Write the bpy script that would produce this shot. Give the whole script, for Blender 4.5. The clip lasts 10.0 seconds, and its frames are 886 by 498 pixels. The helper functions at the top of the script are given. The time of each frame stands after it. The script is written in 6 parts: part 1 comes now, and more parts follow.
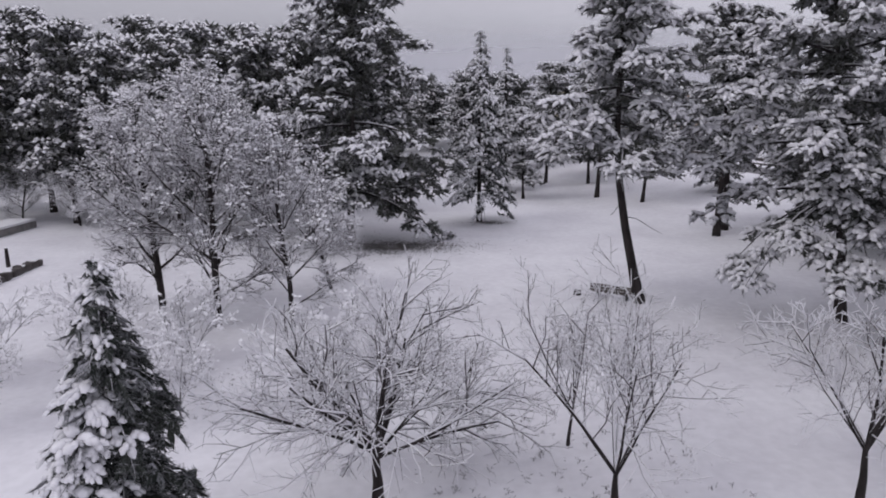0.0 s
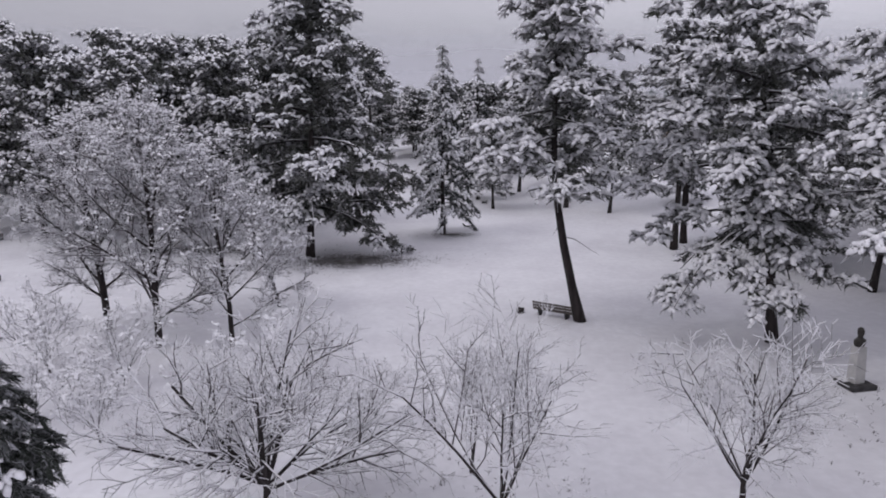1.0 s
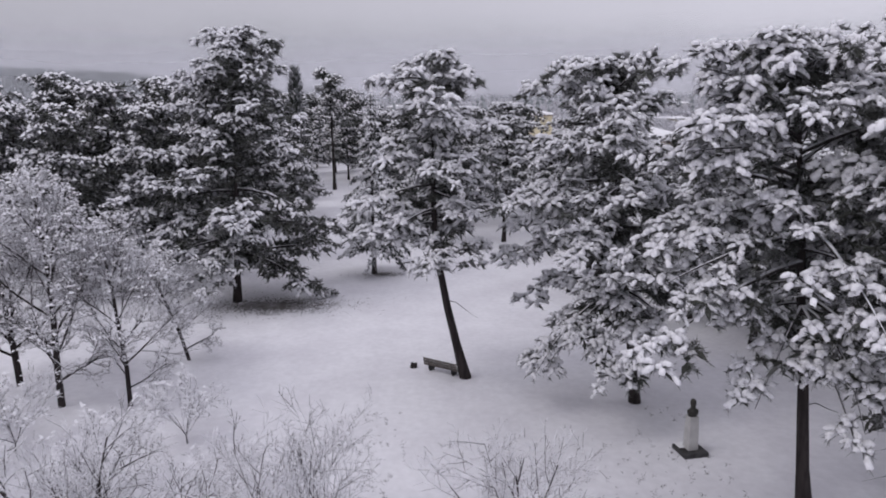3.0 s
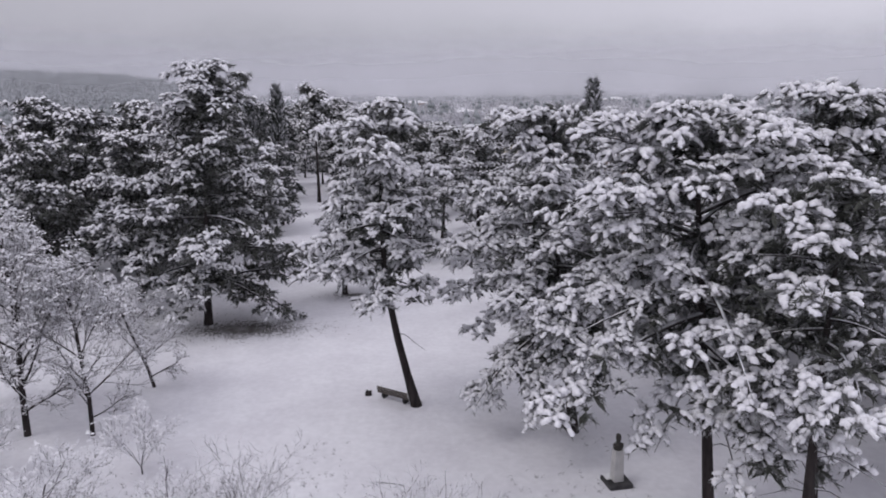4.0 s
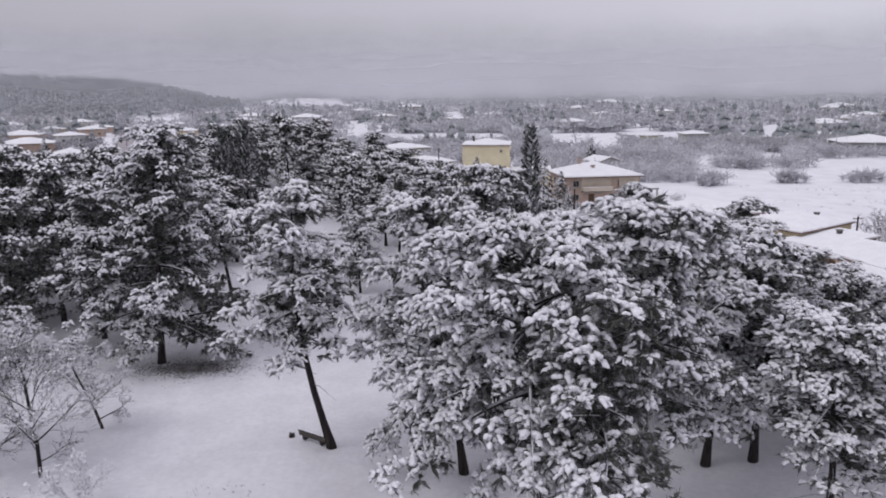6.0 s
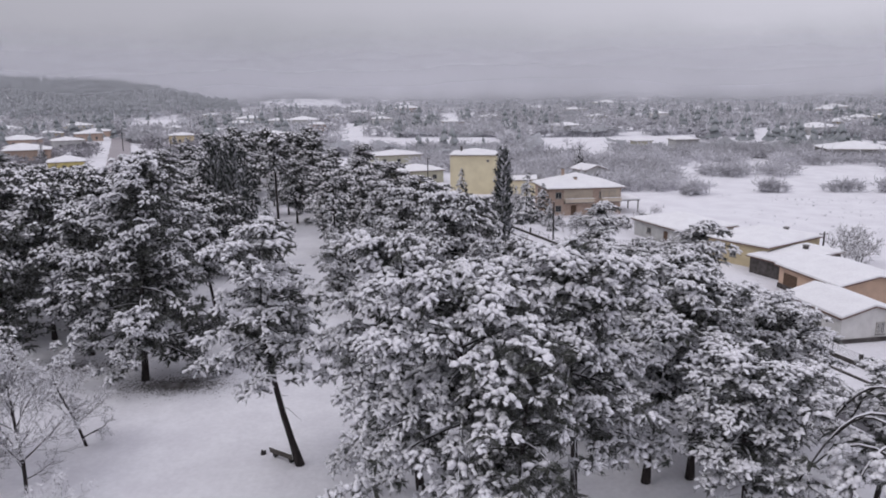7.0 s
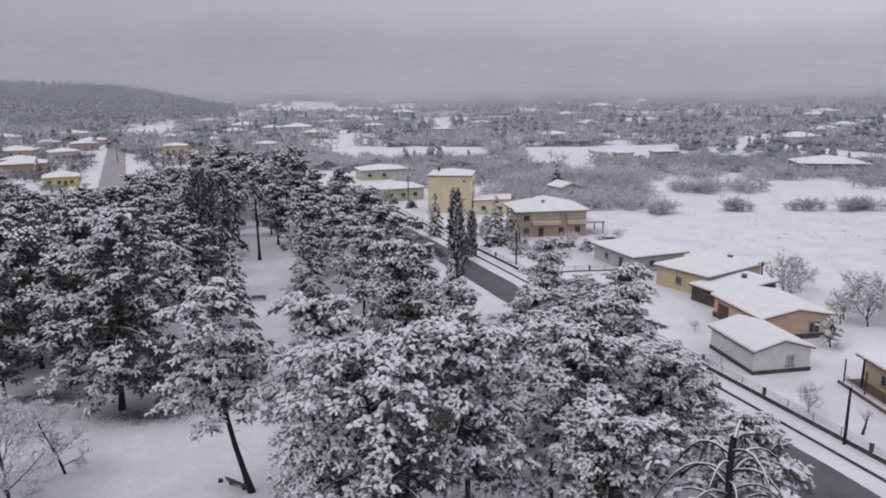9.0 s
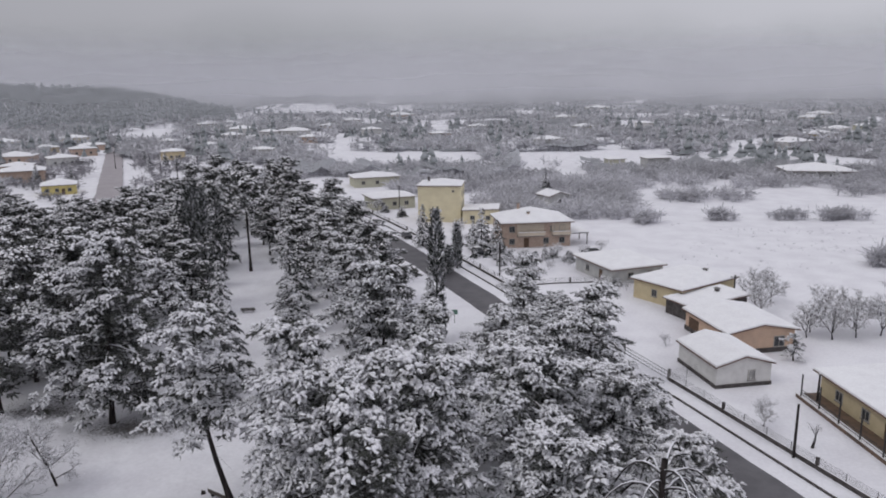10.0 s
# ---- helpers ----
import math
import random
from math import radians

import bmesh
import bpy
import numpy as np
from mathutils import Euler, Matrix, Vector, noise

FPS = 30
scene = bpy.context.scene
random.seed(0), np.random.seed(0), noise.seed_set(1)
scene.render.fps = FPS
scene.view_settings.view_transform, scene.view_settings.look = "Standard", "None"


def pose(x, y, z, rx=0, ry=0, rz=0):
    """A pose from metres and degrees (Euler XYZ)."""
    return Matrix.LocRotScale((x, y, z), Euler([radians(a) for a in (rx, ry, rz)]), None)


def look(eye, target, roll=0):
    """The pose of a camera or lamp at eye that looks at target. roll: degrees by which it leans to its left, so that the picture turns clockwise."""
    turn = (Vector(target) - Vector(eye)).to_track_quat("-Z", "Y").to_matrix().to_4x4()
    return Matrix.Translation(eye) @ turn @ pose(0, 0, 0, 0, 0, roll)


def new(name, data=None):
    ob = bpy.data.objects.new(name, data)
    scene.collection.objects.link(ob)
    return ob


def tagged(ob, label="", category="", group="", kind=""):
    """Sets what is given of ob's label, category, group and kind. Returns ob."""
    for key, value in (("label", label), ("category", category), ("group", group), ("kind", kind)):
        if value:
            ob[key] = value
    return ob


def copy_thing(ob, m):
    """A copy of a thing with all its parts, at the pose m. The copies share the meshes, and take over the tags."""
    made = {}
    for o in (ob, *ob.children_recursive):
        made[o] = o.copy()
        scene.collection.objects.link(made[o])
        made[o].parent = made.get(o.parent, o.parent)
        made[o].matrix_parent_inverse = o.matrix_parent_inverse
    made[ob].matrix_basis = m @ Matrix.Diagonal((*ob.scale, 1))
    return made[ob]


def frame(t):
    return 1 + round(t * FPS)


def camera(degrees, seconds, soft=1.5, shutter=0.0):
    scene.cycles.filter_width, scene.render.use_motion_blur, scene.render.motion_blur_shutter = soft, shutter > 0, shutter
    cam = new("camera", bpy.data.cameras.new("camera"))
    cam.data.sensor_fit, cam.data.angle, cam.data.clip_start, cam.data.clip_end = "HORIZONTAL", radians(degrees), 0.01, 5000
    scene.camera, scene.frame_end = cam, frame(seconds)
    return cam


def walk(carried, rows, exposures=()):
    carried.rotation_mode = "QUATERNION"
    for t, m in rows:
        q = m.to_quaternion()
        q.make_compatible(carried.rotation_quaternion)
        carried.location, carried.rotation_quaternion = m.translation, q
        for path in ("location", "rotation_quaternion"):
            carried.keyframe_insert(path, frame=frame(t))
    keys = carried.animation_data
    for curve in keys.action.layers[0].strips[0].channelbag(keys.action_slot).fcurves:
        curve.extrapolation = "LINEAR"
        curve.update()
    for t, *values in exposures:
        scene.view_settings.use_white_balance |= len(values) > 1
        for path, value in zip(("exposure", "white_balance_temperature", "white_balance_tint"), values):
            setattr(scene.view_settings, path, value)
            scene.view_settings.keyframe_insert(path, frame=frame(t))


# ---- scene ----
cam = camera(62.3, 10.0, soft=1.85)
METRES, EYE, TILT, LEAN, TURN = 45.0, 11.5, -12.3, 0.5, 0.0
ROWS = [
    (0.0, 0.0, 0.0, 0.0, 0.0, 0.0, -0.0),
    (0.5, 0.0352, -0.0047, 0.01, -0.02, -0.0, 0.02),
    (1.0, 0.0699, -0.0117, 0.0234, -0.03, 0.01, 0.0),
    (1.5, 0.1038, -0.0207, 0.0387, -0.08, 0.02, 0.05),
    (2.0, 0.137, -0.0333, 0.0568, -0.15, 0.05, 0.05),
    (2.5, 0.1714, -0.0501, 0.0784, -0.26, 0.08, 0.04),
    (4.0, 0.2701, -0.1124, 0.1485, -0.3, 0.03, 0.0),
    (4.5, 0.3044, -0.1393, 0.1708, -0.3, -0.01, 0.03),
    (5.0, 0.3382, -0.1692, 0.1932, -0.31, -0.07, 0.07),
    (5.5, 0.3717, -0.2019, 0.2166, -0.28, -0.06, 0.05),
    (7.0, 0.468, -0.3141, 0.2931, -0.29, -0.2, 0.09),
    (7.5, 0.4992, -0.3533, 0.3176, -0.3, -0.23, 0.08),
    (8.0, 0.5303, -0.3943, 0.3445, -0.29, -0.28, 0.1),
    (8.5, 0.5604, -0.4375, 0.3705, -0.3, -0.31, 0.11),
    (9.0, 0.5908, -0.482, 0.3968, -0.3, -0.33, 0.12),
    (9.5, 0.622, -0.5241, 0.4232, -0.29, -0.35, 0.13),
    (10.0, 0.6525, -0.5658, 0.4484, -0.27, -0.35, 0.15),
]
walk(cam, [(t, pose(0, 0, EYE, TILT, LEAN, TURN) @ pose(METRES * x, METRES * y, METRES * z, 90 + pitch, roll, yaw)) for t, x, y, z, yaw, pitch, roll in ROWS],
     exposures=[(0.0, 0.0, 6350, 12), (2.5, 0.14, 6350, 12), (5.5, 0.12, 6350, 12), (8.0, 0.0, 6400, 10), (10.0, -0.1, 6450, 7)])

# ---- world, sun and light ----
world = bpy.data.worlds.new("overcast_sky")
scene.world = world
world.use_nodes = True
wn, wl = world.node_tree.nodes, world.node_tree.links
wn.clear()
sky = wn.new("ShaderNodeTexSky")
sky.sky_type = "NISHITA"
sky.sun_disc = False
sky.sun_elevation, sky.sun_rotation = radians(42), radians(250)
sky.air_density, sky.dust_density = 1.0, 4.0
sky_bw = wn.new("ShaderNodeHueSaturation")
sky_bw.inputs["Saturation"].default_value = 0.25
sky_bw.inputs["Value"].default_value = 0.10
wl.new(sky.outputs[0], sky_bw.inputs["Color"])
geo = wn.new("ShaderNodeTexCoord")
sep = wn.new("ShaderNodeSeparateXYZ")
wl.new(geo.outputs["Generated"], sep.inputs[0])
ramp = wn.new("ShaderNodeValToRGB")
ramp.color_ramp.elements[0].position, ramp.color_ramp.elements[0].color = 0.0, (0.37, 0.375, 0.41, 1)
ramp.color_ramp.elements[1].position, ramp.color_ramp.elements[1].color = 1.0, (0.82, 0.80, 0.89, 1)
for p_, c_ in ((0.035, (0.44, 0.44, 0.485)), (0.08, (0.535, 0.525, 0.585)), (0.15, (0.57, 0.56, 0.625)), (0.4, (0.70, 0.685, 0.76))):
    ramp.color_ramp.elements.new(p_).color = (*c_, 1)
cloud = wn.new("ShaderNodeTexNoise")
cloud.inputs["Scale"].default_value, cloud.inputs["Detail"].default_value = 2.2, 3.0
wl.new(geo.outputs["Generated"], cloud.inputs["Vector"])
cl_add = wn.new("ShaderNodeMath")
cl_add.operation = "MULTIPLY_ADD"
cl_add.inputs[1].default_value, cl_add.inputs[2].default_value = 0.16, -0.08
wl.new(cloud.outputs["Fac"], cl_add.inputs[0])
cl_sum = wn.new("ShaderNodeMath")
wl.new(sep.outputs["Z"], cl_sum.inputs[0])
wl.new(cl_add.outputs[0], cl_sum.inputs[1])
wl.new(cl_sum.outputs[0], ramp.inputs[0])
sky_mix = wn.new("ShaderNodeMix")
sky_mix.data_type = "RGBA"
sky_mix.inputs[0].default_value = 0.9
wl.new(sky_bw.outputs[0], sky_mix.inputs[6])
wl.new(ramp.outputs[0], sky_mix.inputs[7])
bg = wn.new("ShaderNodeBackground")
bg.inputs["Strength"].default_value = 1.0
east = wn.new("ShaderNodeMapRange")
east.inputs[1].default_value, east.inputs[2].default_value, east.inputs[3].default_value, east.inputs[4].default_value = -1.0, 1.0, 0.64, 1.30
wl.new(sep.outputs["X"], east.inputs[0])
sky_east = wn.new("ShaderNodeVectorMath")
sky_east.operation = "SCALE"
wl.new(sky_mix.outputs[2], sky_east.inputs[0])
wl.new(east.outputs[0], sky_east.inputs["Scale"])
wl.new(sky_east.outputs[0], bg.inputs["Color"])
wout = wn.new("ShaderNodeOutputWorld")
wl.new(bg.outputs[0], wout.inputs["Surface"])

sun_data = bpy.data.lights.new("sun", "SUN")
sun_data.energy, sun_data.angle, sun_data.color = 0.6, radians(25), (1.0, 0.97, 0.95)
sun = new("sun", sun_data)
sun.matrix_world = look((-30, 20, 42), (0, 32, 0))


# ---- materials ----
def material(name, base, second=None, scale=6.0, rough=0.9, fine=40.0, bump=0.3, bump_scale=None, metallic=0.0, islands=0.0, spec=0.2, streak=None, frost=None):
    """A surface of two tones in patches, fine grain and relief."""
    m = bpy.data.materials.new(name)
    m.use_nodes = True
    n, l = m.node_tree.nodes, m.node_tree.links
    b = n["Principled BSDF"]
    b.inputs["Roughness"].default_value = rough
    b.inputs["Metallic"].default_value = metallic
    b.inputs["Specular IOR Level"].default_value = spec
    co = n.new("ShaderNodeTexCoord")
    src = co.outputs["Object"]
    if streak:
        mp = n.new("ShaderNodeMapping")
        mp.inputs["Scale"].default_value = streak
        l.new(src, mp.inputs[0])
        src = mp.outputs[0]
    big = n.new("ShaderNodeTexNoise")
    big.inputs["Scale"].default_value, big.inputs["Detail"].default_value = scale, 4
    l.new(src, big.inputs["Vector"])
    tiny = n.new("ShaderNodeTexNoise")
    tiny.inputs["Scale"].default_value, tiny.inputs["Detail"].default_value = fine, 3
    l.new(src, tiny.inputs["Vector"])
    r = n.new("ShaderNodeValToRGB")
    second = second or tuple(c * 0.75 for c in base)
    r.color_ramp.elements[0].position, r.color_ramp.elements[0].color = 0.38, (*base, 1)
    r.color_ramp.elements[1].position, r.color_ramp.elements[1].color = 0.66, (*second, 1)
    l.new(big.outputs["Fac"], r.inputs[0])
    mx = n.new("ShaderNodeMix")
    mx.data_type, mx.blend_type = "RGBA", "MULTIPLY"
    mx.inputs[0].default_value = 0.35
    l.new(r.outputs[0], mx.inputs[6])
    l.new(tiny.outputs["Color"], mx.inputs[7])
    gr = n.new("ShaderNodeRGBToBW")
    l.new(tiny.outputs["Color"], gr.inputs[0])
    fr = n.new("ShaderNodeMapRange")
    fr.inputs[1].default_value, fr.inputs[2].default_value, fr.inputs[3].default_value, fr.inputs[4].default_value = 0.3, 0.7, 0.75, 1.1
    l.new(gr.outputs[0], fr.inputs[0])
    l.new(fr.outputs[0], mx.inputs[7])
    out = mx.outputs[2]
    if islands:
        g = n.new("ShaderNodeNewGeometry")
        iv = n.new("ShaderNodeMapRange")
        iv.inputs[3].default_value, iv.inputs[4].default_value = 1 - islands, 1 + islands
        l.new(g.outputs["Random Per Island"], iv.inputs[0])
        hs = n.new("ShaderNodeHueSaturation")
        l.new(iv.outputs[0], hs.inputs["Value"])
        l.new(out, hs.inputs["Color"])
        out = hs.outputs[0]
    if frost:
        g2 = n.new("ShaderNodeNewGeometry")
        fr2 = n.new("ShaderNodeMapRange")
        fr2.inputs[1].default_value, fr2.inputs[2].default_value = 1 - frost[0], 1.0
        l.new(g2.outputs["Random Per Island"], fr2.inputs[0])
        fm = n.new("ShaderNodeMix")
        fm.data_type = "RGBA"
        fm.inputs[7].default_value = (*frost[1], 1)
        l.new(fr2.outputs[0], fm.inputs[0])
        l.new(out, fm.inputs[6])
        out = fm.outputs[2]
    l.new(out, b.inputs["Base Color"])
    if bump:
        bm_ = n.new("ShaderNodeBump")
        bm_.inputs["Strength"].default_value = bump
        bm_.inputs["Distance"].default_value = 0.05
        src2 = tiny
        if bump_scale:
            src2 = n.new("ShaderNodeTexNoise")
            src2.inputs["Scale"].default_value, src2.inputs["Detail"].default_value = bump_scale, 5
            l.new(src, src2.inputs["Vector"])
        l.new(src2.outputs["Fac"], bm_.inputs["Height"])
        l.new(bm_.outputs[0], b.inputs["Normal"])
    return m


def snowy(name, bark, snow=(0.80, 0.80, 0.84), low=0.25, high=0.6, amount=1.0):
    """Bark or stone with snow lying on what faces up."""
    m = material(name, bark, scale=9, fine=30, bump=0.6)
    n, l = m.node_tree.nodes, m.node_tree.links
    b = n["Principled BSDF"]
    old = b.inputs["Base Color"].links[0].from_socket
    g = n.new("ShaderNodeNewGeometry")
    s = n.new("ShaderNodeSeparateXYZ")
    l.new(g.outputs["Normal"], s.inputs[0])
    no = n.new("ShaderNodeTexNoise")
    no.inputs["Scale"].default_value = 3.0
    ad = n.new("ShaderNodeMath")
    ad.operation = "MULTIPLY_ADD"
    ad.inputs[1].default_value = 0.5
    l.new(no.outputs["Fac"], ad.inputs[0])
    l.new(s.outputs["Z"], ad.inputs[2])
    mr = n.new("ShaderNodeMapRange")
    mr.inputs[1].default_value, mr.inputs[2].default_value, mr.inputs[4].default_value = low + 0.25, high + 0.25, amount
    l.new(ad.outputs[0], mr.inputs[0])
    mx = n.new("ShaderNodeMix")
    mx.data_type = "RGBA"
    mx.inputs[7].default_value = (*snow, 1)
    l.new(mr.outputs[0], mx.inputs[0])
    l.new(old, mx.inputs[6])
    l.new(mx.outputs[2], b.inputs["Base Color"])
    return m


def through_light(m, share):
    """Thin frosted twigs let light through."""
    n, l = m.node_tree.nodes, m.node_tree.links
    b = n["Principled BSDF"]
    t = n.new("ShaderNodeBsdfTranslucent")
    l.new(b.inputs["Base Color"].links[0].from_socket, t.inputs["Color"])
    mx = n.new("ShaderNodeMixShader")
    mx.inputs[0].default_value = share
    l.new(b.outputs[0], mx.inputs[1])
    l.new(t.outputs[0], mx.inputs[2])
    l.new(mx.outputs[0], n["Material Output"].inputs["Surface"])
    return m


SNOW = material("snow_ground", (0.80, 0.795, 0.83), (0.72, 0.71, 0.75), scale=0.22, fine=2.6, bump=0.35, bump_scale=0.9, rough=0.75)
SNOW_CAP = material("snow_lying", (0.83, 0.825, 0.855), (0.76, 0.755, 0.79), scale=1.5, fine=9, bump=0.3, rough=0.75, islands=0.06)
SNOW_ROOF = material("snow_on_roof", (0.84, 0.84, 0.86), (0.79, 0.785, 0.81), scale=0.5, fine=4, bump=0.25, rough=0.75)
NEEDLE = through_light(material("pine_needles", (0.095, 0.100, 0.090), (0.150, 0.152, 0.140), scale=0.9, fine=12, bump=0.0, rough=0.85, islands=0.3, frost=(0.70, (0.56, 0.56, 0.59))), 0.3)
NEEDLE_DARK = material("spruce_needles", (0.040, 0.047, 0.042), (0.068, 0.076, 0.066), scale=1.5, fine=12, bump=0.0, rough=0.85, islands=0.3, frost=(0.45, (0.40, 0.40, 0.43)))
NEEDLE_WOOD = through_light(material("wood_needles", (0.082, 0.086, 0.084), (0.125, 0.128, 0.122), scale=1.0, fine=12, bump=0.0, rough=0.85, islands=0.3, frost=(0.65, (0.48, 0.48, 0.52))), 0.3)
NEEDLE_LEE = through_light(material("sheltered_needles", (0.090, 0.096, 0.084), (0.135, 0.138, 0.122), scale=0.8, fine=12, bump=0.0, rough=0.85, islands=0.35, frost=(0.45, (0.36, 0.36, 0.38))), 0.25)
BARK = material("pine_bark", (0.024, 0.020, 0.020), (0.048, 0.040, 0.039), scale=5, fine=24, bump=0.9, streak=(1, 1, 0.25))
BARK_SNOW = snowy("branch_bark", (0.040, 0.034, 0.034), low=0.35, high=0.75)
TWIG = material("bare_twigs", (0.075, 0.066, 0.068), (0.12, 0.11, 0.115), scale=3, fine=20, bump=0.2, islands=0.3)
FROST = through_light(material("frosted_scrub", (0.66, 0.655, 0.685), (0.47, 0.465, 0.49), scale=0.05, fine=1.2, bump=0.0, islands=0.25), 0.45)
# frost grey toned towards the horizon sky, so haze sits in the colour
FROST_HAZE = through_light(material("frosted_haze_woods", (0.50, 0.51, 0.535), (0.40, 0.41, 0.43), scale=0.03, fine=0.8, bump=0.0, islands=0.15), 0.45)
ASPHALT = material("wet_asphalt", (0.078, 0.074, 0.082), (0.12, 0.115, 0.124), scale=0.35, fine=5, bump=0.2, rough=0.55, spec=0.4)
SLUSH = material("street_slush", (0.34, 0.315, 0.33), (0.38, 0.355, 0.37), scale=0.25, fine=3, bump=0.3)
# tone of needle litter that also paints the shade under the trees
LITTER_SHADE = material("needle_litter", (0.12, 0.11, 0.105), (0.30, 0.29, 0.30), scale=1.1, fine=6, bump=0.5)
CONCRETE = material("weathered_concrete", (0.24, 0.23, 0.225), (0.15, 0.145, 0.14), scale=1.6, fine=14, bump=0.4)
DARK_WALL = material("damp_concrete", (0.065, 0.058, 0.056), (0.12, 0.11, 0.108), scale=1.5, fine=10, bump=0.4)
STONE_DARK = material("dark_stone", (0.045, 0.043, 0.045), (0.08, 0.078, 0.08), scale=3, fine=22, bump=0.4)
STONE_PALE = material("pale_marble", (0.52, 0.51, 0.50), (0.42, 0.41, 0.41), scale=2, fine=16, bump=0.2, rough=0.6)
BRONZE = material("dark_bronze", (0.045, 0.042, 0.040), (0.07, 0.066, 0.06), scale=6, fine=30, bump=0.2, rough=0.5, metallic=0.6)
WOOD = material("weathered_wood", (0.085, 0.075, 0.07), (0.13, 0.115, 0.10), scale=4, fine=30, bump=0.5, streak=(0.3, 3, 3))
IRON = material("dark_iron", (0.05, 0.05, 0.052), (0.09, 0.085, 0.085), scale=6, fine=30, bump=0.2, rough=0.6, metallic=0.5)
PLASTER_WHITE = material("white_plaster", (0.70, 0.69, 0.68), (0.60, 0.59, 0.58), scale=0.9, fine=10, bump=0.2)
PLASTER_GREY = material("grey_plaster", (0.50, 0.50, 0.49), (0.40, 0.40, 0.40), scale=0.9, fine=10, bump=0.2)
PLASTER_YELLOW = material("pale_yellow_plaster", (0.74, 0.67, 0.47), (0.67, 0.60, 0.42), scale=0.5, fine=8, bump=0.2)
PLASTER_OCHRE = material("ochre_plaster", (0.60, 0.51, 0.34), (0.52, 0.44, 0.29), scale=0.8, fine=10, bump=0.2)
PLASTER_LEMON = material("lemon_plaster", (0.62, 0.53, 0.22), (0.52, 0.44, 0.18), scale=0.8, fine=10, bump=0.2)
PLASTER_ORANGE = material("salmon_plaster", (0.62, 0.45, 0.34), (0.54, 0.39, 0.30), scale=0.8, fine=10, bump=0.2)
PLASTER_GREEN = material("pale_olive_plaster", (0.54, 0.53, 0.42), (0.46, 0.45, 0.36), scale=0.8, fine=10, bump=0.2)
BRICK = material("dull_red_brick", (0.50, 0.39, 0.32), (0.40, 0.30, 0.245), scale=2.5, fine=18, bump=0.4)
TILE = material("roof_tiles", (0.20, 0.13, 0.105), (0.13, 0.09, 0.08), scale=3, fine=14, bump=0.5)
GLASS = material("dark_window_glass", (0.03, 0.033, 0.038), (0.05, 0.052, 0.058), scale=2, fine=6, bump=0.0, rough=0.08, spec=0.5)
FRAME_PAINT = material("window_paint", (0.42, 0.40, 0.37), (0.33, 0.31, 0.29), scale=4, fine=20, bump=0.1)
SHUTTER = material("brown_shutter", (0.14, 0.09, 0.065), (0.10, 0.07, 0.05), scale=3, fine=20, bump=0.3)
CAR_PAINT = material("dark_car_paint", (0.03, 0.032, 0.037), (0.045, 0.045, 0.05), scale=3, fine=20, bump=0.0, rough=0.3, spec=0.5)
RUBBER = material("tyre_rubber", (0.025, 0.025, 0.025), (0.04, 0.04, 0.04), scale=5, fine=20, bump=0.1)
SIGN_GREEN = material("green_sign", (0.14, 0.24, 0.19), (0.11, 0.20, 0.16), scale=3, fine=20, bump=0.0, rough=0.5)


# ---- mesh helpers ----
def link_mesh(name, verts, faces, mat, parent=None, label="", smooth=False):
    me = bpy.data.meshes.new(name)
    me.from_pydata([tuple(v) for v in verts], [], [tuple(int(i) for i in f) for f in faces])
    me.materials.append(mat)
    if smooth:
        me.polygons.foreach_set("use_smooth", [True] * len(me.polygons))
    me.update()
    ob = new(name, me)
    ob.parent = parent
    if label:
        ob["label"] = label
    return ob


def link_tris(name, verts, tris, mat, parent=None, label="", smooth=False):
    """A mesh of triangles from arrays."""
    me = bpy.data.meshes.new(name)
    nv, nt = len(verts), len(tris)
    me.vertices.add(nv)
    me.vertices.foreach_set("co", np.asarray(verts, np.float32).ravel())
    me.loops.add(nt * 3)
    me.loops.foreach_set("vertex_index", np.asarray(tris, np.int32).ravel())
    me.polygons.add(nt)
    me.polygons.foreach_set("loop_start", np.arange(0, nt * 3, 3, dtype=np.int32))
    if smooth:
        me.polygons.foreach_set("use_smooth", np.ones(nt, bool))
    me.materials.append(mat)
    me.update(calc_edges=True)
    ob = new(name, me)
    ob.parent = parent
    if label:
        ob["label"] = label
    return ob


def part(name, bm, mat, parent=None, label="", smooth=False):
    me = bpy.data.meshes.new(name)
    bm.to_mesh(me)
    bm.free()
    me.materials.append(mat)
    if smooth:
        me.polygons.foreach_set("use_smooth", [True] * len(me.polygons))
    ob = new(name, me)
    ob.parent = parent
    if label:
        ob["label"] = label
    return ob


def add_box(bm, cx, cy, cz, sx, sy, sz, rot=0.0, bevel=0.0):
    m = Matrix.Translation((cx, cy, cz)) @ Matrix.Rotation(rot, 4, "Z") @ Matrix.Diagonal((sx, sy, sz, 1))
    made = bmesh.ops.create_cube(bm, size=1, matrix=m)["verts"]
    if bevel:
        edges = list({e for v in made for e in v.link_edges})
        bmesh.ops.bevel(bm, geom=edges, offset=bevel, segments=2, affect="EDGES", profile=0.6)


def box(name, c, s, mat, parent=None, label="", rot=0.0, bevel=0.0):
    bm = bmesh.new()
    add_box(bm, *c, *s, rot=rot, bevel=bevel)
    return part(name, bm, mat, parent, label)


def empty(name, x, y, z=0.0, rot=0.0):
    ob = new(name)
    ob.empty_display_size = 0.3
    ob.matrix_basis = Matrix.Translation((x, y, z)) @ Matrix.Rotation(rot, 4, "Z")
    return ob


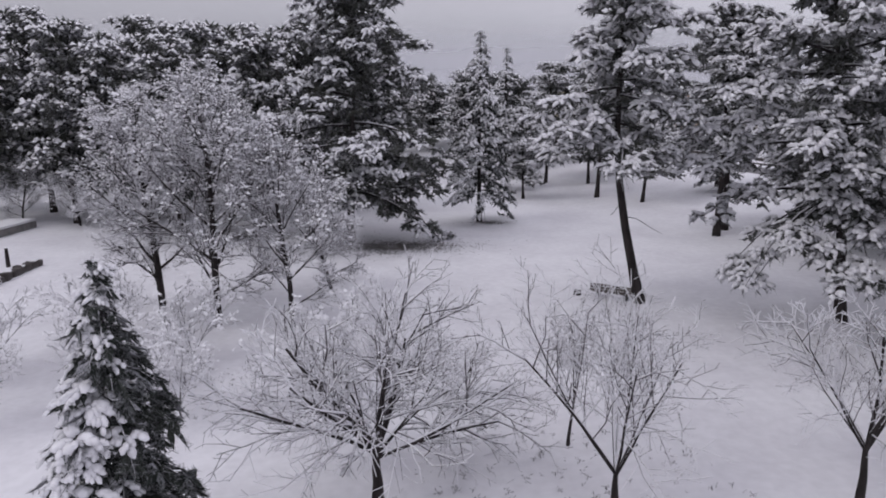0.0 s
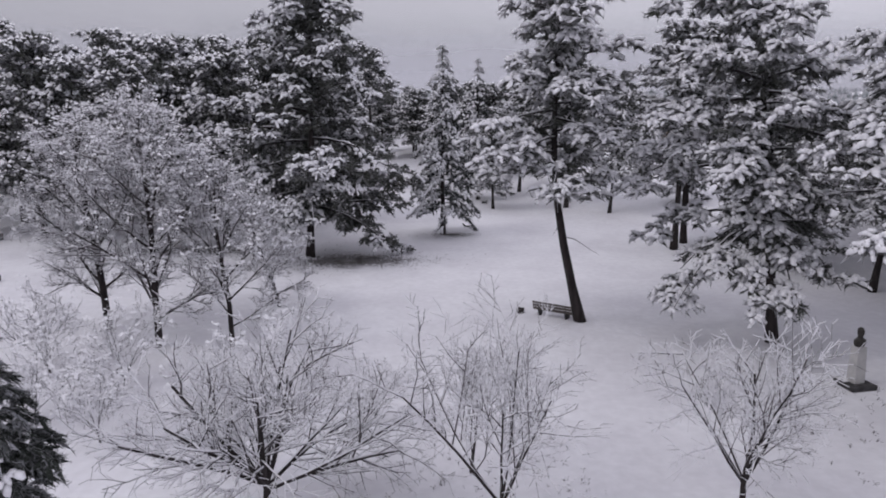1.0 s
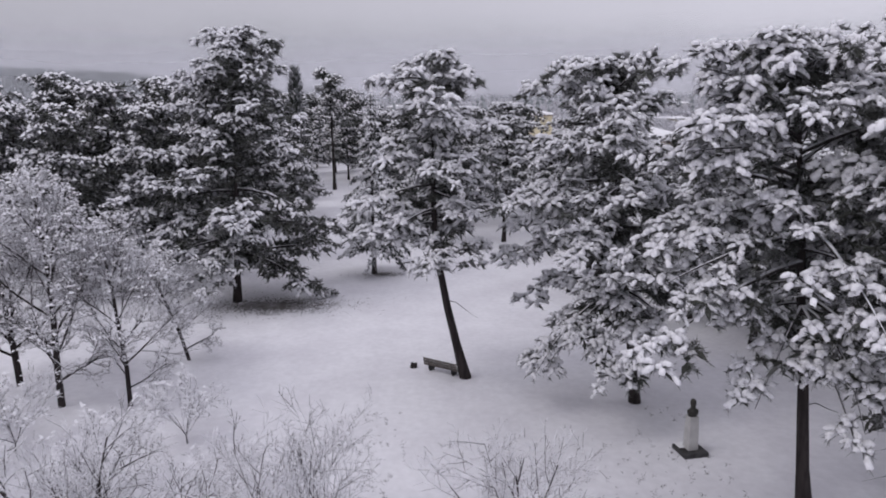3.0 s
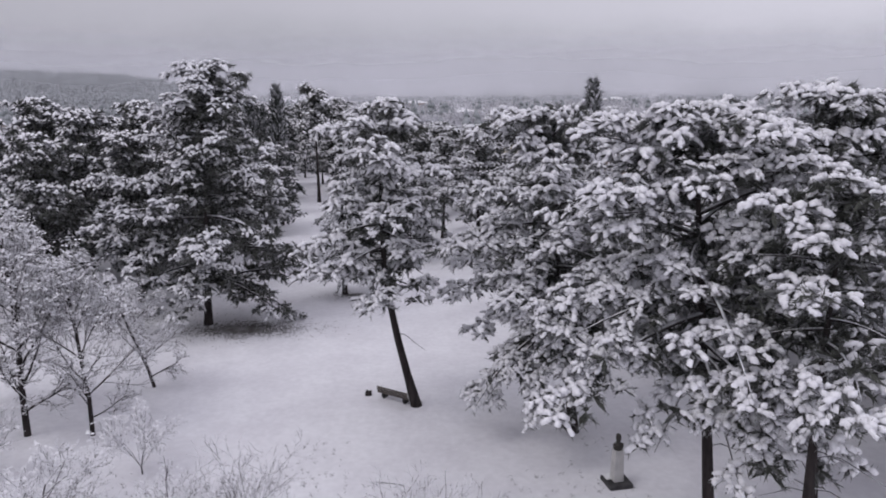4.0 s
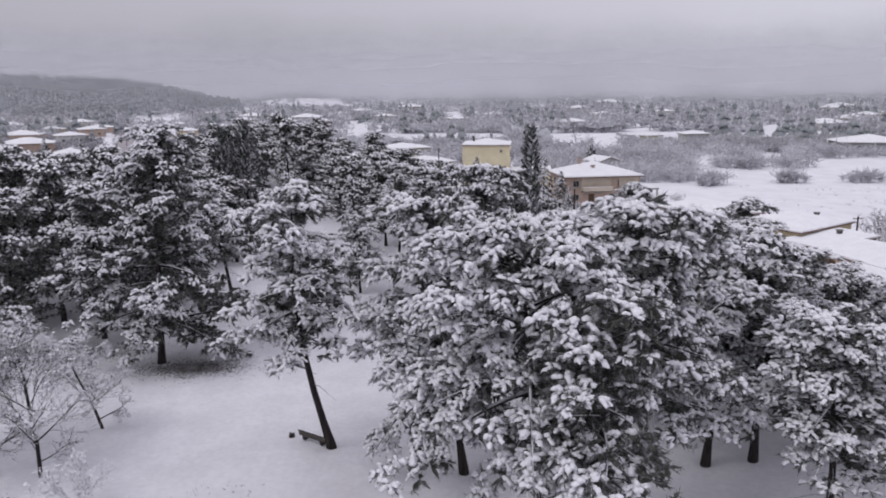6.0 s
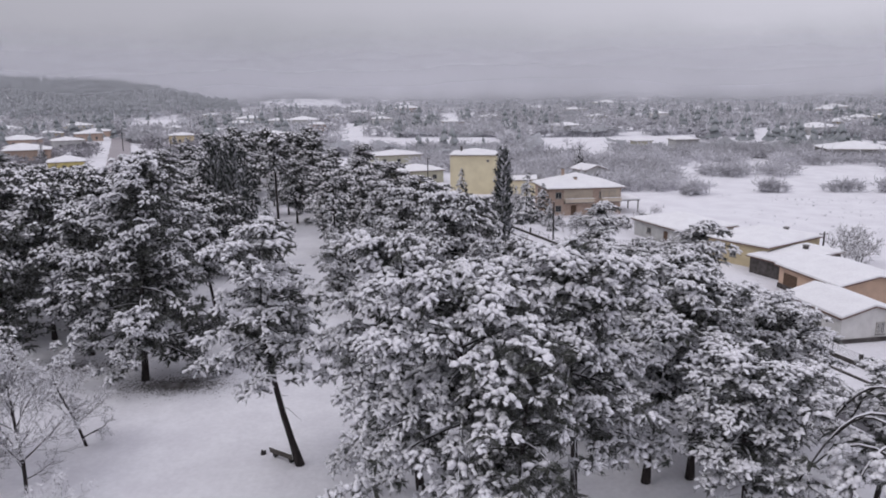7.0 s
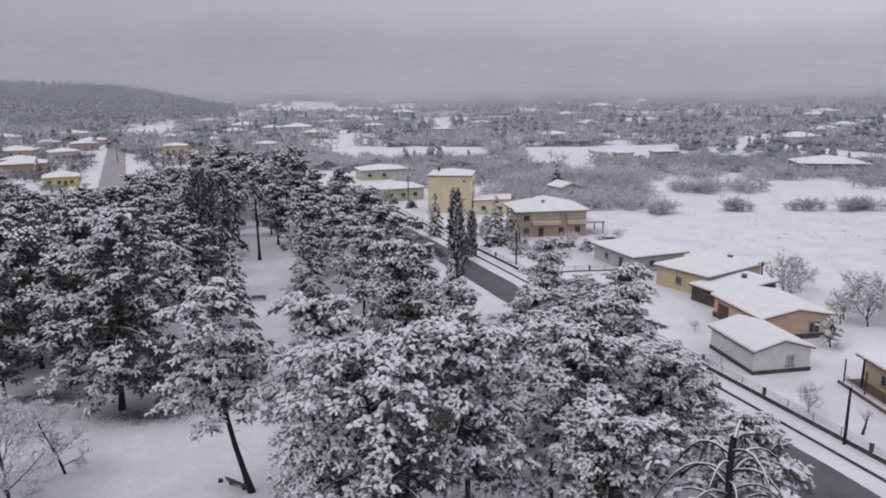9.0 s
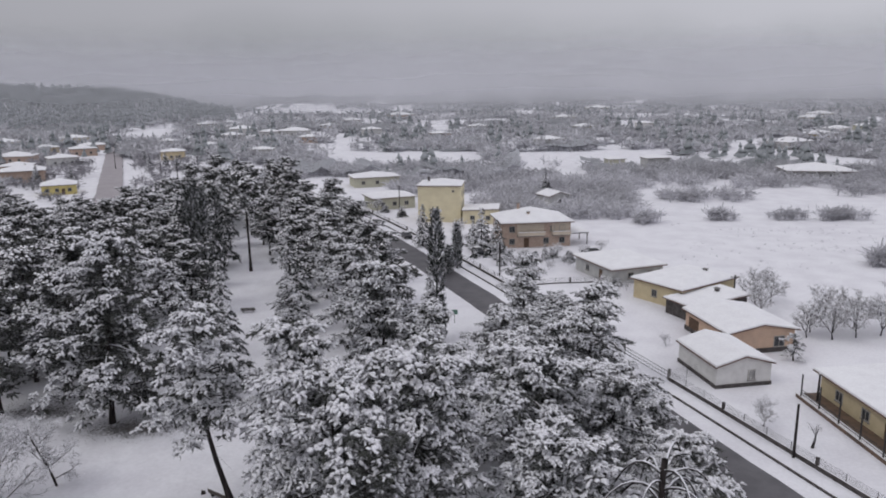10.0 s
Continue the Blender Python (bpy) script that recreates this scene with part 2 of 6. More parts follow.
def scatter(tv, tf, pos, rot, scl):
    """Copies of a template mesh as one set of triangles: pos (n,3), rot (n,3,3), scl (n,3)."""
    v = tv[None] * scl[:, None, :]
    v = np.einsum("nij,nkj->nki", rot, v) + pos[:, None, :]
    f = tf[None] + (np.arange(len(pos)) * len(tv))[:, None, None]
    return v.reshape(-1, 3), f.reshape(-1, 3)


def scatter_many(templates, pos, rot, scl, rng, pick=None):
    if pick is None:
        pick = rng.integers(0, len(templates), len(pos))
    vs, fs, n = [], [], 0
    for k, (tv, tf) in enumerate(templates):
        s = pick == k
        if s.any():
            v, f = scatter(tv, tf, pos[s], rot[s], scl[s])
            vs.append(v)
            fs.append(f + n)
            n += len(v)
    return np.concatenate(vs), np.concatenate(fs)


def basis(forward, up=(0, 0, 1)):
    """Turns with x along forward and z nearest to up."""
    x = forward / np.linalg.norm(forward, axis=1, keepdims=True)
    y = np.cross(np.broadcast_to(np.array(up, float), x.shape), x)
    y /= np.maximum(np.linalg.norm(y, axis=1, keepdims=True), 1e-6)
    z = np.cross(x, y)
    return np.stack([x, y, z], axis=2)


def tubes(paths, sides):
    """Tapered tubes along paths, each a (points, radii) pair, as triangles."""
    vs, fs, n = [], [], 0
    ang = np.arange(sides) * 2 * math.pi / sides
    for pts, rad in paths:
        pts, rad = np.asarray(pts, float), np.asarray(rad, float)
        d = np.gradient(pts, axis=0)
        d /= np.maximum(np.linalg.norm(d, axis=1, keepdims=True), 1e-9)
        ref = np.where(np.abs(d[:, 2:3]) > 0.9, np.array([[1.0, 0, 0]]), np.array([[0, 0, 1.0]]))
        a = np.cross(d, ref)
        a /= np.linalg.norm(a, axis=1, keepdims=True)
        b = np.cross(d, a)
        ring = pts[:, None] + rad[:, None, None] * (np.cos(ang)[None, :, None] * a[:, None] + np.sin(ang)[None, :, None] * b[:, None])
        m = len(pts)
        vs.append(ring.reshape(-1, 3))
        i = np.arange(m - 1)[:, None] * sides + np.arange(sides)[None]
        j = np.arange(m - 1)[:, None] * sides + (np.arange(sides)[None] + 1) % sides
        q = np.stack([np.stack([i, j, j + sides], -1), np.stack([i, j + sides, i + sides], -1)], 2).reshape(-1, 3)
        fs.append(q + n)
        n += m * sides
    return np.concatenate(vs), np.concatenate(fs)


# ---- the lie of the land ----
ROAD_FIT = np.polyfit([-5, 36, 66.6, 94.3, 135, 190, 250], [74, 60.8, 50.2, 40, 24.5, 1, -30], 3)


def road_x(y):
    """The road's edge on the houses' side."""
    return np.polyval(ROAD_FIT, np.clip(y, -60, 270))


def land(x, y):
    """Height of the ground: the park lies lower than the road and the houses, and a wooded hill stands far off."""
    u = road_x(y) - x
    s = np.clip((34 - u) / 22, 0, 1)
    s = np.where(y > 150, np.maximum(s, np.clip((y - 150) / 60, 0, 1)), s)
    z = 1.4 * s * s * (3 - 2 * s)
    z = z + 27 * np.exp(-(((x + 390) / 158) ** 4 + ((y - 760) / 130) ** 2))
    z = z + 17 * np.exp(-(((x + 190) / 70) ** 2 + ((y - 1130) / 90) ** 2))
    z = z + 17 * np.exp(-(((x + 560) / 160) ** 2 + ((y - 640) / 160) ** 2))
    return z


def bumps(x, y):
    """Soft drifts and hollows in the park's snow."""
    return 0.07 * noise.noise((x * 0.21, y * 0.21, 0.3)) + 0.035 * noise.noise((x * 0.7, y * 0.7, 2.0))


def park(x, y):
    return float(np.clip((road_x(y) - x - 7) / 6, 0, 1)) * float(np.clip((150 - y) / 20, 0, 1))


def ground_z(x, y):
    return float(land(x, y)) + bumps(x, y) * park(x, y)


def build_ground():
    def line(lo, hi, step, far_lo, far_hi):
        core = list(np.arange(lo, hi, step))
        up, s = [hi], step
        while up[-1] < far_hi:
            s *= 1.12
            up.append(up[-1] + s)
        down, s = [lo], step
        while down[-1] > far_lo:
            s *= 1.12
            down.append(down[-1] - s)
        return np.array(down[:0:-1] + core + up)
    xs, ys = line(-50, 70, 1.4, -4200, 4200), line(5, 110, 1.4, -1500, 4600)
    X, Y = np.meshgrid(xs, ys)
    Z = land(X, Y)
    for j in range(len(ys)):
        if ys[j] > 150:
            break
        for i in range(len(xs)):
            k = park(xs[i], ys[j])
            if k > 0 and -130 < xs[i]:
                Z[j, i] += bumps(xs[i], ys[j]) * k
    nx, ny = len(xs), len(ys)
    idx = np.arange(nx * ny).reshape(ny, nx)
    a, b, c, d = idx[:-1, :-1].ravel(), idx[:-1, 1:].ravel(), idx[1:, 1:].ravel(), idx[1:, :-1].ravel()
    tris = np.concatenate([np.stack([a, b, c], 1), np.stack([a, c, d], 1)])
    ob = link_tris("ground", np.stack([X.ravel(), Y.ravel(), Z.ravel()], 1), tris, SNOW, smooth=True)
    tagged(ob, "snow-covered park and fields reaching the horizon", "ground", kind="structure")


build_ground()


def strip(name, inner, outer, top, low, mat, label, category):
    """A ribbon with side faces between two rows of plan points."""
    n = len(inner)
    v = [(x, y, z) for z_, row in ((top, inner), (top, outer), (low, inner), (low, outer)) for x, y in row for z in (z_ + max(0.0, float(land(x, y)) - 1.4),)]
    f = []
    for i in range(n - 1):
        f += [(i, n + i, n + i + 1, i + 1), (i, i + 1, 2 * n + i + 1, 2 * n + i), (n + i, 3 * n + i, 3 * n + i + 1, n + i + 1)]
    return tagged(link_mesh(name, v, f, mat), label, category, kind="structure")


road_y = np.arange(-30, 232, 3.0)
edge = [(float(road_x(y)), float(y)) for y in road_y]


def shift(pts, d):
    out = []
    for i, p in enumerate(pts):
        a, b = Vector(pts[max(i - 1, 0)]), Vector(pts[min(i + 1, len(pts) - 1)])
        t = (b - a).normalized()
        out.append((p[0] + t.y * d, p[1] - t.x * d))
    return out


def wavy(pts, amp, seed):
    return [(x + amp * noise.noise((x * 0.6, y * 0.6, seed)), y) for x, y in pts]


strip("road", wavy(shift(edge, -5.7), 0.35, 1.0), wavy(edge, 0.3, 5.0), 1.43, 1.3, ASPHALT, "wet dark asphalt road cleared of snow", "road")
FENCE_OFF = 4.5
strip("pavement", shift(edge, 2.4), shift(edge, FENCE_OFF - 0.15), 1.60, 1.3, SNOW, "raised pavement under trodden snow", "pavement")
strip("kerb", shift(edge, 2.22), shift(edge, 2.395), 1.575, 1.3, DARK_WALL, "concrete kerb showing through the snow", "kerb")

side_y = np.linspace(190, 420, 34)
side = [(-81.0 - (y - 212) * 0.42, float(y)) for y in side_y]
strip("road_side_street", wavy(side, 0.8, 2.0), wavy([(x + 9.0, y) for x, y in side], 0.8, 3.0), 1.95, 1.2, SLUSH, "village street covered with brown slush", "road")

# ---- trees ----
def lump(rng, c, r, n):
    """A rounded lump of snow: an uneven ring and a top."""
    a = np.arange(n) * 2 * math.pi / n + rng.uniform(0, 1)
    k = r * rng.uniform(0.75, 1.2, n)
    v = [(c[0] + 1.15 * k[i] * math.cos(a[i]), c[1] + k[i] * math.sin(a[i]), c[2] + rng.uniform(-0.12, 0.12) * r) for i in range(n)]
    v.append((c[0] + rng.normal() * 0.12 * r, c[1] + rng.normal() * 0.12 * r, c[2] + r * rng.uniform(0.75, 1.0)))
    f = [(i, (i + 1) % n, n) for i in range(n)]
    return np.array(v), np.array(f)


def tip_templates(rng, count, blades, lumps, ring, needle_len=0.4):
    """Foliage tufts along +x: dark needles round a core, and the lumps of snow that lie on it."""
    dark, white = [], []
    for _ in range(count):
        cv = np.array([(0.0, 0, 0), (0.55, 0.17, -0.02), (0.55, -0.17, -0.02), (0.5, 0, -0.17), (1.05, 0, -0.06)]) + rng.normal(size=(5, 3)) * 0.04
        v, f = [cv], [(0, 1, 3), (0, 3, 2), (1, 4, 3), (3, 4, 2)]
        n = 5
        for k in range(blades):
            s = rng.uniform(0.0, 1.05)
            ph = rng.uniform(-0.5, math.pi + 0.5)
            out = np.array([rng.uniform(0.1, 0.9), math.cos(ph), -0.8 * math.sin(ph) + 0.1])
            out /= np.linalg.norm(out)
            root = np.array([s, 0.10 * math.cos(ph), -0.03 - 0.06 * math.sin(ph)])
            sidev = np.cross(out, rng.normal(size=3))
            sidev /= np.linalg.norm(sidev)
            ln = needle_len * rng.uniform(0.6, 1.3)
            v.append(np.array([root - sidev * 0.05, root + sidev * 0.05, root + out * ln]))
            f.append((n, n + 1, n + 2))
            n += 3
        dark.append((np.concatenate(v), np.array(f)))
        vs, fs, n = [], [], 0
        for k in range(lumps):
            x = 0.15 + 0.85 * (k + rng.uniform(0.1, 0.9)) / lumps
            c = (x, rng.normal() * (0.24 if lumps > 2 else 0.12), 0.03 + rng.normal() * 0.05 - 0.10 * x * x)
            lv, lf = lump(rng, c, rng.uniform(0.10, 0.25) * (1.0 if lumps > 2 else 1.1), ring)
            vs.append(lv)
            fs.append(lf + n)
            n += len(lv)
        white.append((np.concatenate(vs), np.concatenate(fs)))
    return dark, white


RNG = np.random.default_rng(7)
TUFT_NEAR = tip_templates(RNG, 12, 8, 4, 5, needle_len=0.31)
TUFT_FAR = tip_templates(RNG, 8, 4, 2, 5, needle_len=0.5)


def pad_templates(rng, count, fingers, blades, lumps, ring, width, reach=0.30, bare=0.08, long=1.35, fat=1.0):
    """A bushy end of a bough along +x, one metre in reach: shoots of needles on all sides, with rounded snow on those that look up."""
    dark, white = [], []
    for _ in range(count):
        dv, df, wv, wf, nd, nw = [], [], [], [], 0, 0
        for k in range(fingers):
            az = -2.2 + 4.4 * ((k * 0.618 + rng.uniform(0.0, 0.25)) % 1.0)
            tilt = -0.50 + 1.15 * (k + rng.uniform(0, 1)) / fingers
            ln = rng.uniform(0.55, 1.0) * (0.74 + 0.26 * math.cos(az)) * math.cos(tilt * 0.8)
            d = np.array([math.cos(az), math.sin(az), 0.0])
            q = np.array([-d[1], d[0], 0.0])

            def at(u):
                return d * ln * u + np.array([0, 0, ln * (math.tan(tilt) * 0.8 * u - 0.30 * u * u)])

            m, e = at(0.55), at(1.0)
            w = 0.12 * rng.uniform(0.8, 1.3)
            dv.append(np.array([(0.0, 0.0, 0.0), m + q * w, m - q * w, m + (0, 0, -0.15), e]) + rng.normal(size=(5, 3)) * 0.02)
            df.append(np.array([(0, 1, 3), (0, 3, 2), (1, 4, 3), (3, 4, 2)]) + nd)
            nd += 5
            for j in range(blades):
                u = rng.uniform(0.25, 1.04)
                ph = rng.uniform(0, 2 * math.pi)
                out = d * rng.uniform(0.2, 1.1) + q * math.cos(ph) + np.array([0, 0, -0.8 * math.sin(ph)])
                out /= np.linalg.norm(out)
                root = at(min(u, 1.0)) + (0, 0, -0.03)
                side_v = np.cross(out, rng.normal(size=3))
                side_v *= width * rng.uniform(0.6, 1.3) / np.linalg.norm(side_v)
                dv.append(np.array([root - side_v, root + side_v, root + out * reach * rng.uniform(0.55, 1.2)]))
                df.append(np.array([(0, 1, 2)]) + nd)
                nd += 3
            if rng.random() < bare or tilt < -0.30:
                continue
            for j in range(lumps):
                if j and rng.random() < 0.15:
                    continue
                u = 0.40 + 0.62 * (j + rng.uniform(0.1, 0.9)) / lumps
                r = fat * rng.uniform(0.115, 0.205) * (1.25 if lumps < 2 else 1.0)
                c = at(u) + q * rng.normal() * 0.07 + (0, 0, 0.35 * r)
                slope = np.clip(math.tan(tilt) * 0.8 - 0.60 * u, -0.8, 0.5)
                ang = np.arange(ring) * 2 * math.pi / ring + rng.uniform(0, 1)
                rows = ((-0.35, 0.80), (0.28, 0.92)) if ring > 3 else ((-0.1, 1.0),)
                pts = []
                for hz, rr in rows:
                    kk = r * rr * rng.uniform(0.82, 1.18, ring)
                    for i in range(ring):
                        along = long * kk[i] * math.cos(ang[i])
                        pts.append(c + d * along + q * kk[i] * math.sin(ang[i]) + np.array([0, 0, hz * r + 0.75 * slope * along]))
                pts.append(c + (rng.normal() * 0.1 * r, rng.normal() * 0.1 * r, r * rng.uniform(0.72, 0.9)))
                fs = []
                for i in range(ring):
                    i2 = (i + 1) % ring
                    if len(rows) == 2:
                        fs += [(i, i2, ring + i2), (i, ring + i2, ring + i), (ring + i, ring + i2, 2 * ring)]
                    else:
                        fs.append((i, i2, ring))
                wv.append(np.array(pts))
                wf.append(np.array(fs) + nw)
                nw += len(pts)
        dark.append((np.concatenate(dv), np.concatenate(df)))
        white.append((np.concatenate(wv), np.concatenate(wf)))
    return dark, white


PAD_NEAR = pad_templates(RNG, 14, 7, 12, 3, 4, 0.032, reach=0.36, fat=1.06)
PAD_MID = pad_templates(RNG, 12, 7, 8, 2, 4, 0.046, reach=0.38, fat=1.08)
PAD_FAR = pad_templates(RNG, 10, 6, 5, 1, 3, 0.070, reach=0.40, fat=1.15)
PAD_FIR = pad_templates(RNG, 12, 9, 24, 4, 6, 0.018, reach=0.26, long=1.35, fat=0.9)
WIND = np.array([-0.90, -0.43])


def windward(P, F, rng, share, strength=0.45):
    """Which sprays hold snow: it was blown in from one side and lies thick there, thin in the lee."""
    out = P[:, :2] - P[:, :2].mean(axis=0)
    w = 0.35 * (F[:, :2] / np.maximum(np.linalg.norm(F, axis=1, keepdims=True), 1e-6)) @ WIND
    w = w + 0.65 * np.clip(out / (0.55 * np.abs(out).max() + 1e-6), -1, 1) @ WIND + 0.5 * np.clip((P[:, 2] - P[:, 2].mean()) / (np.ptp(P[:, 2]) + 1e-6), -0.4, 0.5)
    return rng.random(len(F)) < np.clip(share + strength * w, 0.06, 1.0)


def stuff(ob):
    return tagged(ob, kind="stuff")


def tree_parts(ob, limbs, trunk, pos, fwd, scl, snow_share, snow_scale, tufts, needle, rng, single=True, upper=None):
    tv, tf = tubes([trunk], 9)
    link_tris("trunk", tv, tf, BARK, ob, smooth=True)
    if single:
        for limb in limbs:
            lv, lf = tubes([limb], 5)
            link_tris("branch", lv, lf, BARK_SNOW, ob, smooth=True)
    elif limbs:
        lv, lf = tubes(limbs, 3)
        stuff(link_tris("branchwork", lv, lf, BARK_SNOW, ob, smooth=True))
    rot = basis(fwd)
    pick = rng.integers(0, len(tufts[0]), len(pos))
    has = rng.random(len(pos)) < snow_share if upper is None else upper
    v, f = scatter_many(tufts[0], pos[has], rot[has], scl[has], rng, pick[has])
    stuff(link_tris("crown", v, f, needle, ob))
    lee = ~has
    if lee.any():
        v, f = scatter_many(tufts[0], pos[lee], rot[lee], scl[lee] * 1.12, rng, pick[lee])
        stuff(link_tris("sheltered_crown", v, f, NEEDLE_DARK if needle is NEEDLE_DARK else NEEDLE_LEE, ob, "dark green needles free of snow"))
    v, f = scatter_many(tufts[1], pos[has], rot[has], scl[has] * np.array([1.0, snow_scale, snow_scale]), rng, pick[has])
    stuff(link_tris("snow", v, f, SNOW_CAP, ob, "snow lying on the branches", smooth=True))


def trunk_path(h, r0, lean, bend, rng, n=9):
    t = np.linspace(0, 1, n)
    w = 0.12 * np.cumsum(rng.normal(size=(n, 2)), axis=0) * t[:, None]
    x = lean[0] * t + bend[0] * np.sin(t * math.pi) + w[:, 0]
    y = lean[1] * t + bend[1] * np.sin(t * math.pi) + w[:, 1]
    pts = np.stack([x, y, t * h * 0.96 - 0.25 * (1 - t)], 1)
    rad = r0 * (1 - 0.82 * t)
    rad[0] *= 1.35
    return pts, rad


def on_trunk(trunk, z):
    p = trunk[0]
    return np.array([np.interp(z, p[:, 2], p[:, 0]), np.interp(z, p[:, 2], p[:, 1]), z])


def pine(seed, h, cb, r, lean=(0, 0), bend=(0, 0), limbs_n=34, pad=0.70, per=5.0, clump=0.85, tufts=None, needle=None, snow_share=1.0, dead=4, snow_scale=1.0, single=True, fill=1.1, hang=(), taper=0.50):
    """A pine: bent-down limbs that end in clustered, cloud-like masses of sprays."""
    rng = np.random.default_rng(seed)
    tufts, needle = tufts or PAD_NEAR, needle or NEEDLE
    ob = new("pine_tree")
    trunk = trunk_path(h, 0.011 * h + 0.07, lean, bend, rng)
    limbs, P, F, S, U = [], [], [], [], []
    limbs_n = round(limbs_n * 1.2)
    ph = rng.uniform(0, 6.28, 2)
    for i in range(limbs_n + len(hang)):
        u = (i + rng.uniform(0, 1)) / limbs_n if i < limbs_n else 0.02
        z = cb + (h - cb) * u ** 0.92
        base = on_trunk(trunk, min(z, h * 0.95))
        az = i * 2.4 + rng.uniform(-0.6, 0.6)
        prof = min(1.0, 0.70 + 1.3 * u) * (1 - u) ** taper + 0.07
        lobe = 1 + 0.20 * math.sin(2 * az + ph[0]) + 0.20 * math.sin(8.5 * u + az + ph[1])
        L = r * prof * lobe * rng.uniform(0.45, 1.15)
        el = radians(-6 + 42 * u + rng.uniform(-18, 18))
        droop = rng.uniform(0.16, 0.44) * (1 - 0.6 * u)
        if i >= limbs_n:
            az, L, el = radians(hang[i - limbs_n][0]), hang[i - limbs_n][1], radians(-5)
            droop = hang[i - limbs_n][2] / L
        s = np.linspace(0, 1, 6)
        d = np.array([math.cos(az), math.sin(az)])
        side_v = np.array([-d[1], d[0]])
        sway = rng.uniform(-0.25, 0.25)
        xy = base[:2] + L * s[:, None] * d + L * (s ** 2)[:, None] * sway * side_v
        zz = np.minimum(base[2] + L * s * math.tan(el) * 0.8 - droop * L * s ** 2, h - 0.1 - 0.3 * L * s)
        pts = np.concatenate([xy, zz[:, None]], 1)
        limbs.append((pts, np.linspace(0.035 + 0.014 * L, 0.015, 6)))
        nodes = 1 + int(L * 0.62 + rng.uniform(0, 0.6))
        for k in range(nodes):
            q = 0.42 + 0.58 * (k + rng.uniform(0.3, 1.0)) / nodes
            c = np.array([np.interp(q, s, pts[:, a]) for a in range(3)])
            off = rng.uniform(-1, 1) * 0.30 * L * (0.3 + 0.7 * q)
            c[:2] += side_v * off
            c[2] += rng.normal() * 0.2 - abs(off) * 0.12
            size = clump * rng.uniform(0.65, 1.3) * (0.55 + 0.45 * min(1.0, L / 2.5))
            n = max(3, round(per * (size / clump) ** 1.5 * rng.uniform(0.8, 1.2)))
            for j in range(n):
                a2 = j * 2.4 + rng.uniform(-0.5, 0.5)
                up = rng.uniform(-0.35, 1.0)
                flat = math.sqrt(max(0.0, 1 - up * up))
                g = np.array([math.cos(a2) * flat * 1.15, math.sin(a2) * flat * 0.9, up * 0.55 - 0.18 * flat])
                g = np.array([g[0] * d[0] - g[1] * d[1], g[0] * d[1] + g[1] * d[0], g[2]]) * size
                P.append(c + g)
                F.append((g[0] / size + 0.35 * d[0] + rng.normal() * 0.15, g[1] / size + 0.35 * d[1] + rng.normal() * 0.15, 0.30 * up - 0.12 - 0.25 * droop + rng.normal() * 0.12))
                S.append(pad * rng.uniform(0.75, 1.25))
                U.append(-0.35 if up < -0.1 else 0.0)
        for k in range(int(fill * (1 + L * 0.45))):
            q = rng.uniform(0.10, 0.7)
            c = np.array([np.interp(q, s, pts[:, a]) for a in range(3)])
            c[:2] += side_v * rng.normal() * 0.16 * L * (0.3 + q)
            c[2] += rng.normal() * 0.25 - 0.25
            P.append(c)
            F.append((d[0] + rng.normal() * 0.6, d[1] + rng.normal() * 0.6, -0.45 + rng.normal() * 0.3))
            S.append(pad * rng.uniform(1.0, 1.45))
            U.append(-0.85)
    top = on_trunk(trunk, h * 0.95)
    for k in range(5):
        P.append(top + np.array([rng.normal() * 0.2, rng.normal() * 0.2, -0.22 * k]))
        F.append((math.cos(k * 2.4), math.sin(k * 2.4), 0.9))
        S.append(pad * 0.55)
        U.append(0.0)
    for k in range(dead):
        z = cb * rng.uniform(0.55, 1.0)
        base, az = on_trunk(trunk, z), rng.uniform(0, 6.28)
        L = rng.uniform(1.0, 2.8)
        s = np.linspace(0, 1, 4)
        pts = base + np.stack([L * s * math.cos(az), L * s * math.sin(az), -0.3 * L * s + 0.15 * np.sin(s * 5)], 1)
        limbs.append((pts, np.linspace(0.035, 0.008, 4)))
    P, F, S, U = np.array(P), np.array(F), np.array(S), np.array(U)
    scl = np.stack([S * rng.uniform(0.85, 1.2, len(S)), S * rng.uniform(0.8, 1.15, len(S)), S * rng.uniform(0.9, 1.25, len(S))], 1)
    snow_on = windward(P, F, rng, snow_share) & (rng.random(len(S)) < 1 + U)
    tree_parts(ob, limbs, trunk, P - F / np.linalg.norm(F, axis=1, keepdims=True) * 0.35 * S[:, None], F, scl, snow_share, snow_scale, tufts, needle, rng, single, snow_on)
    return ob


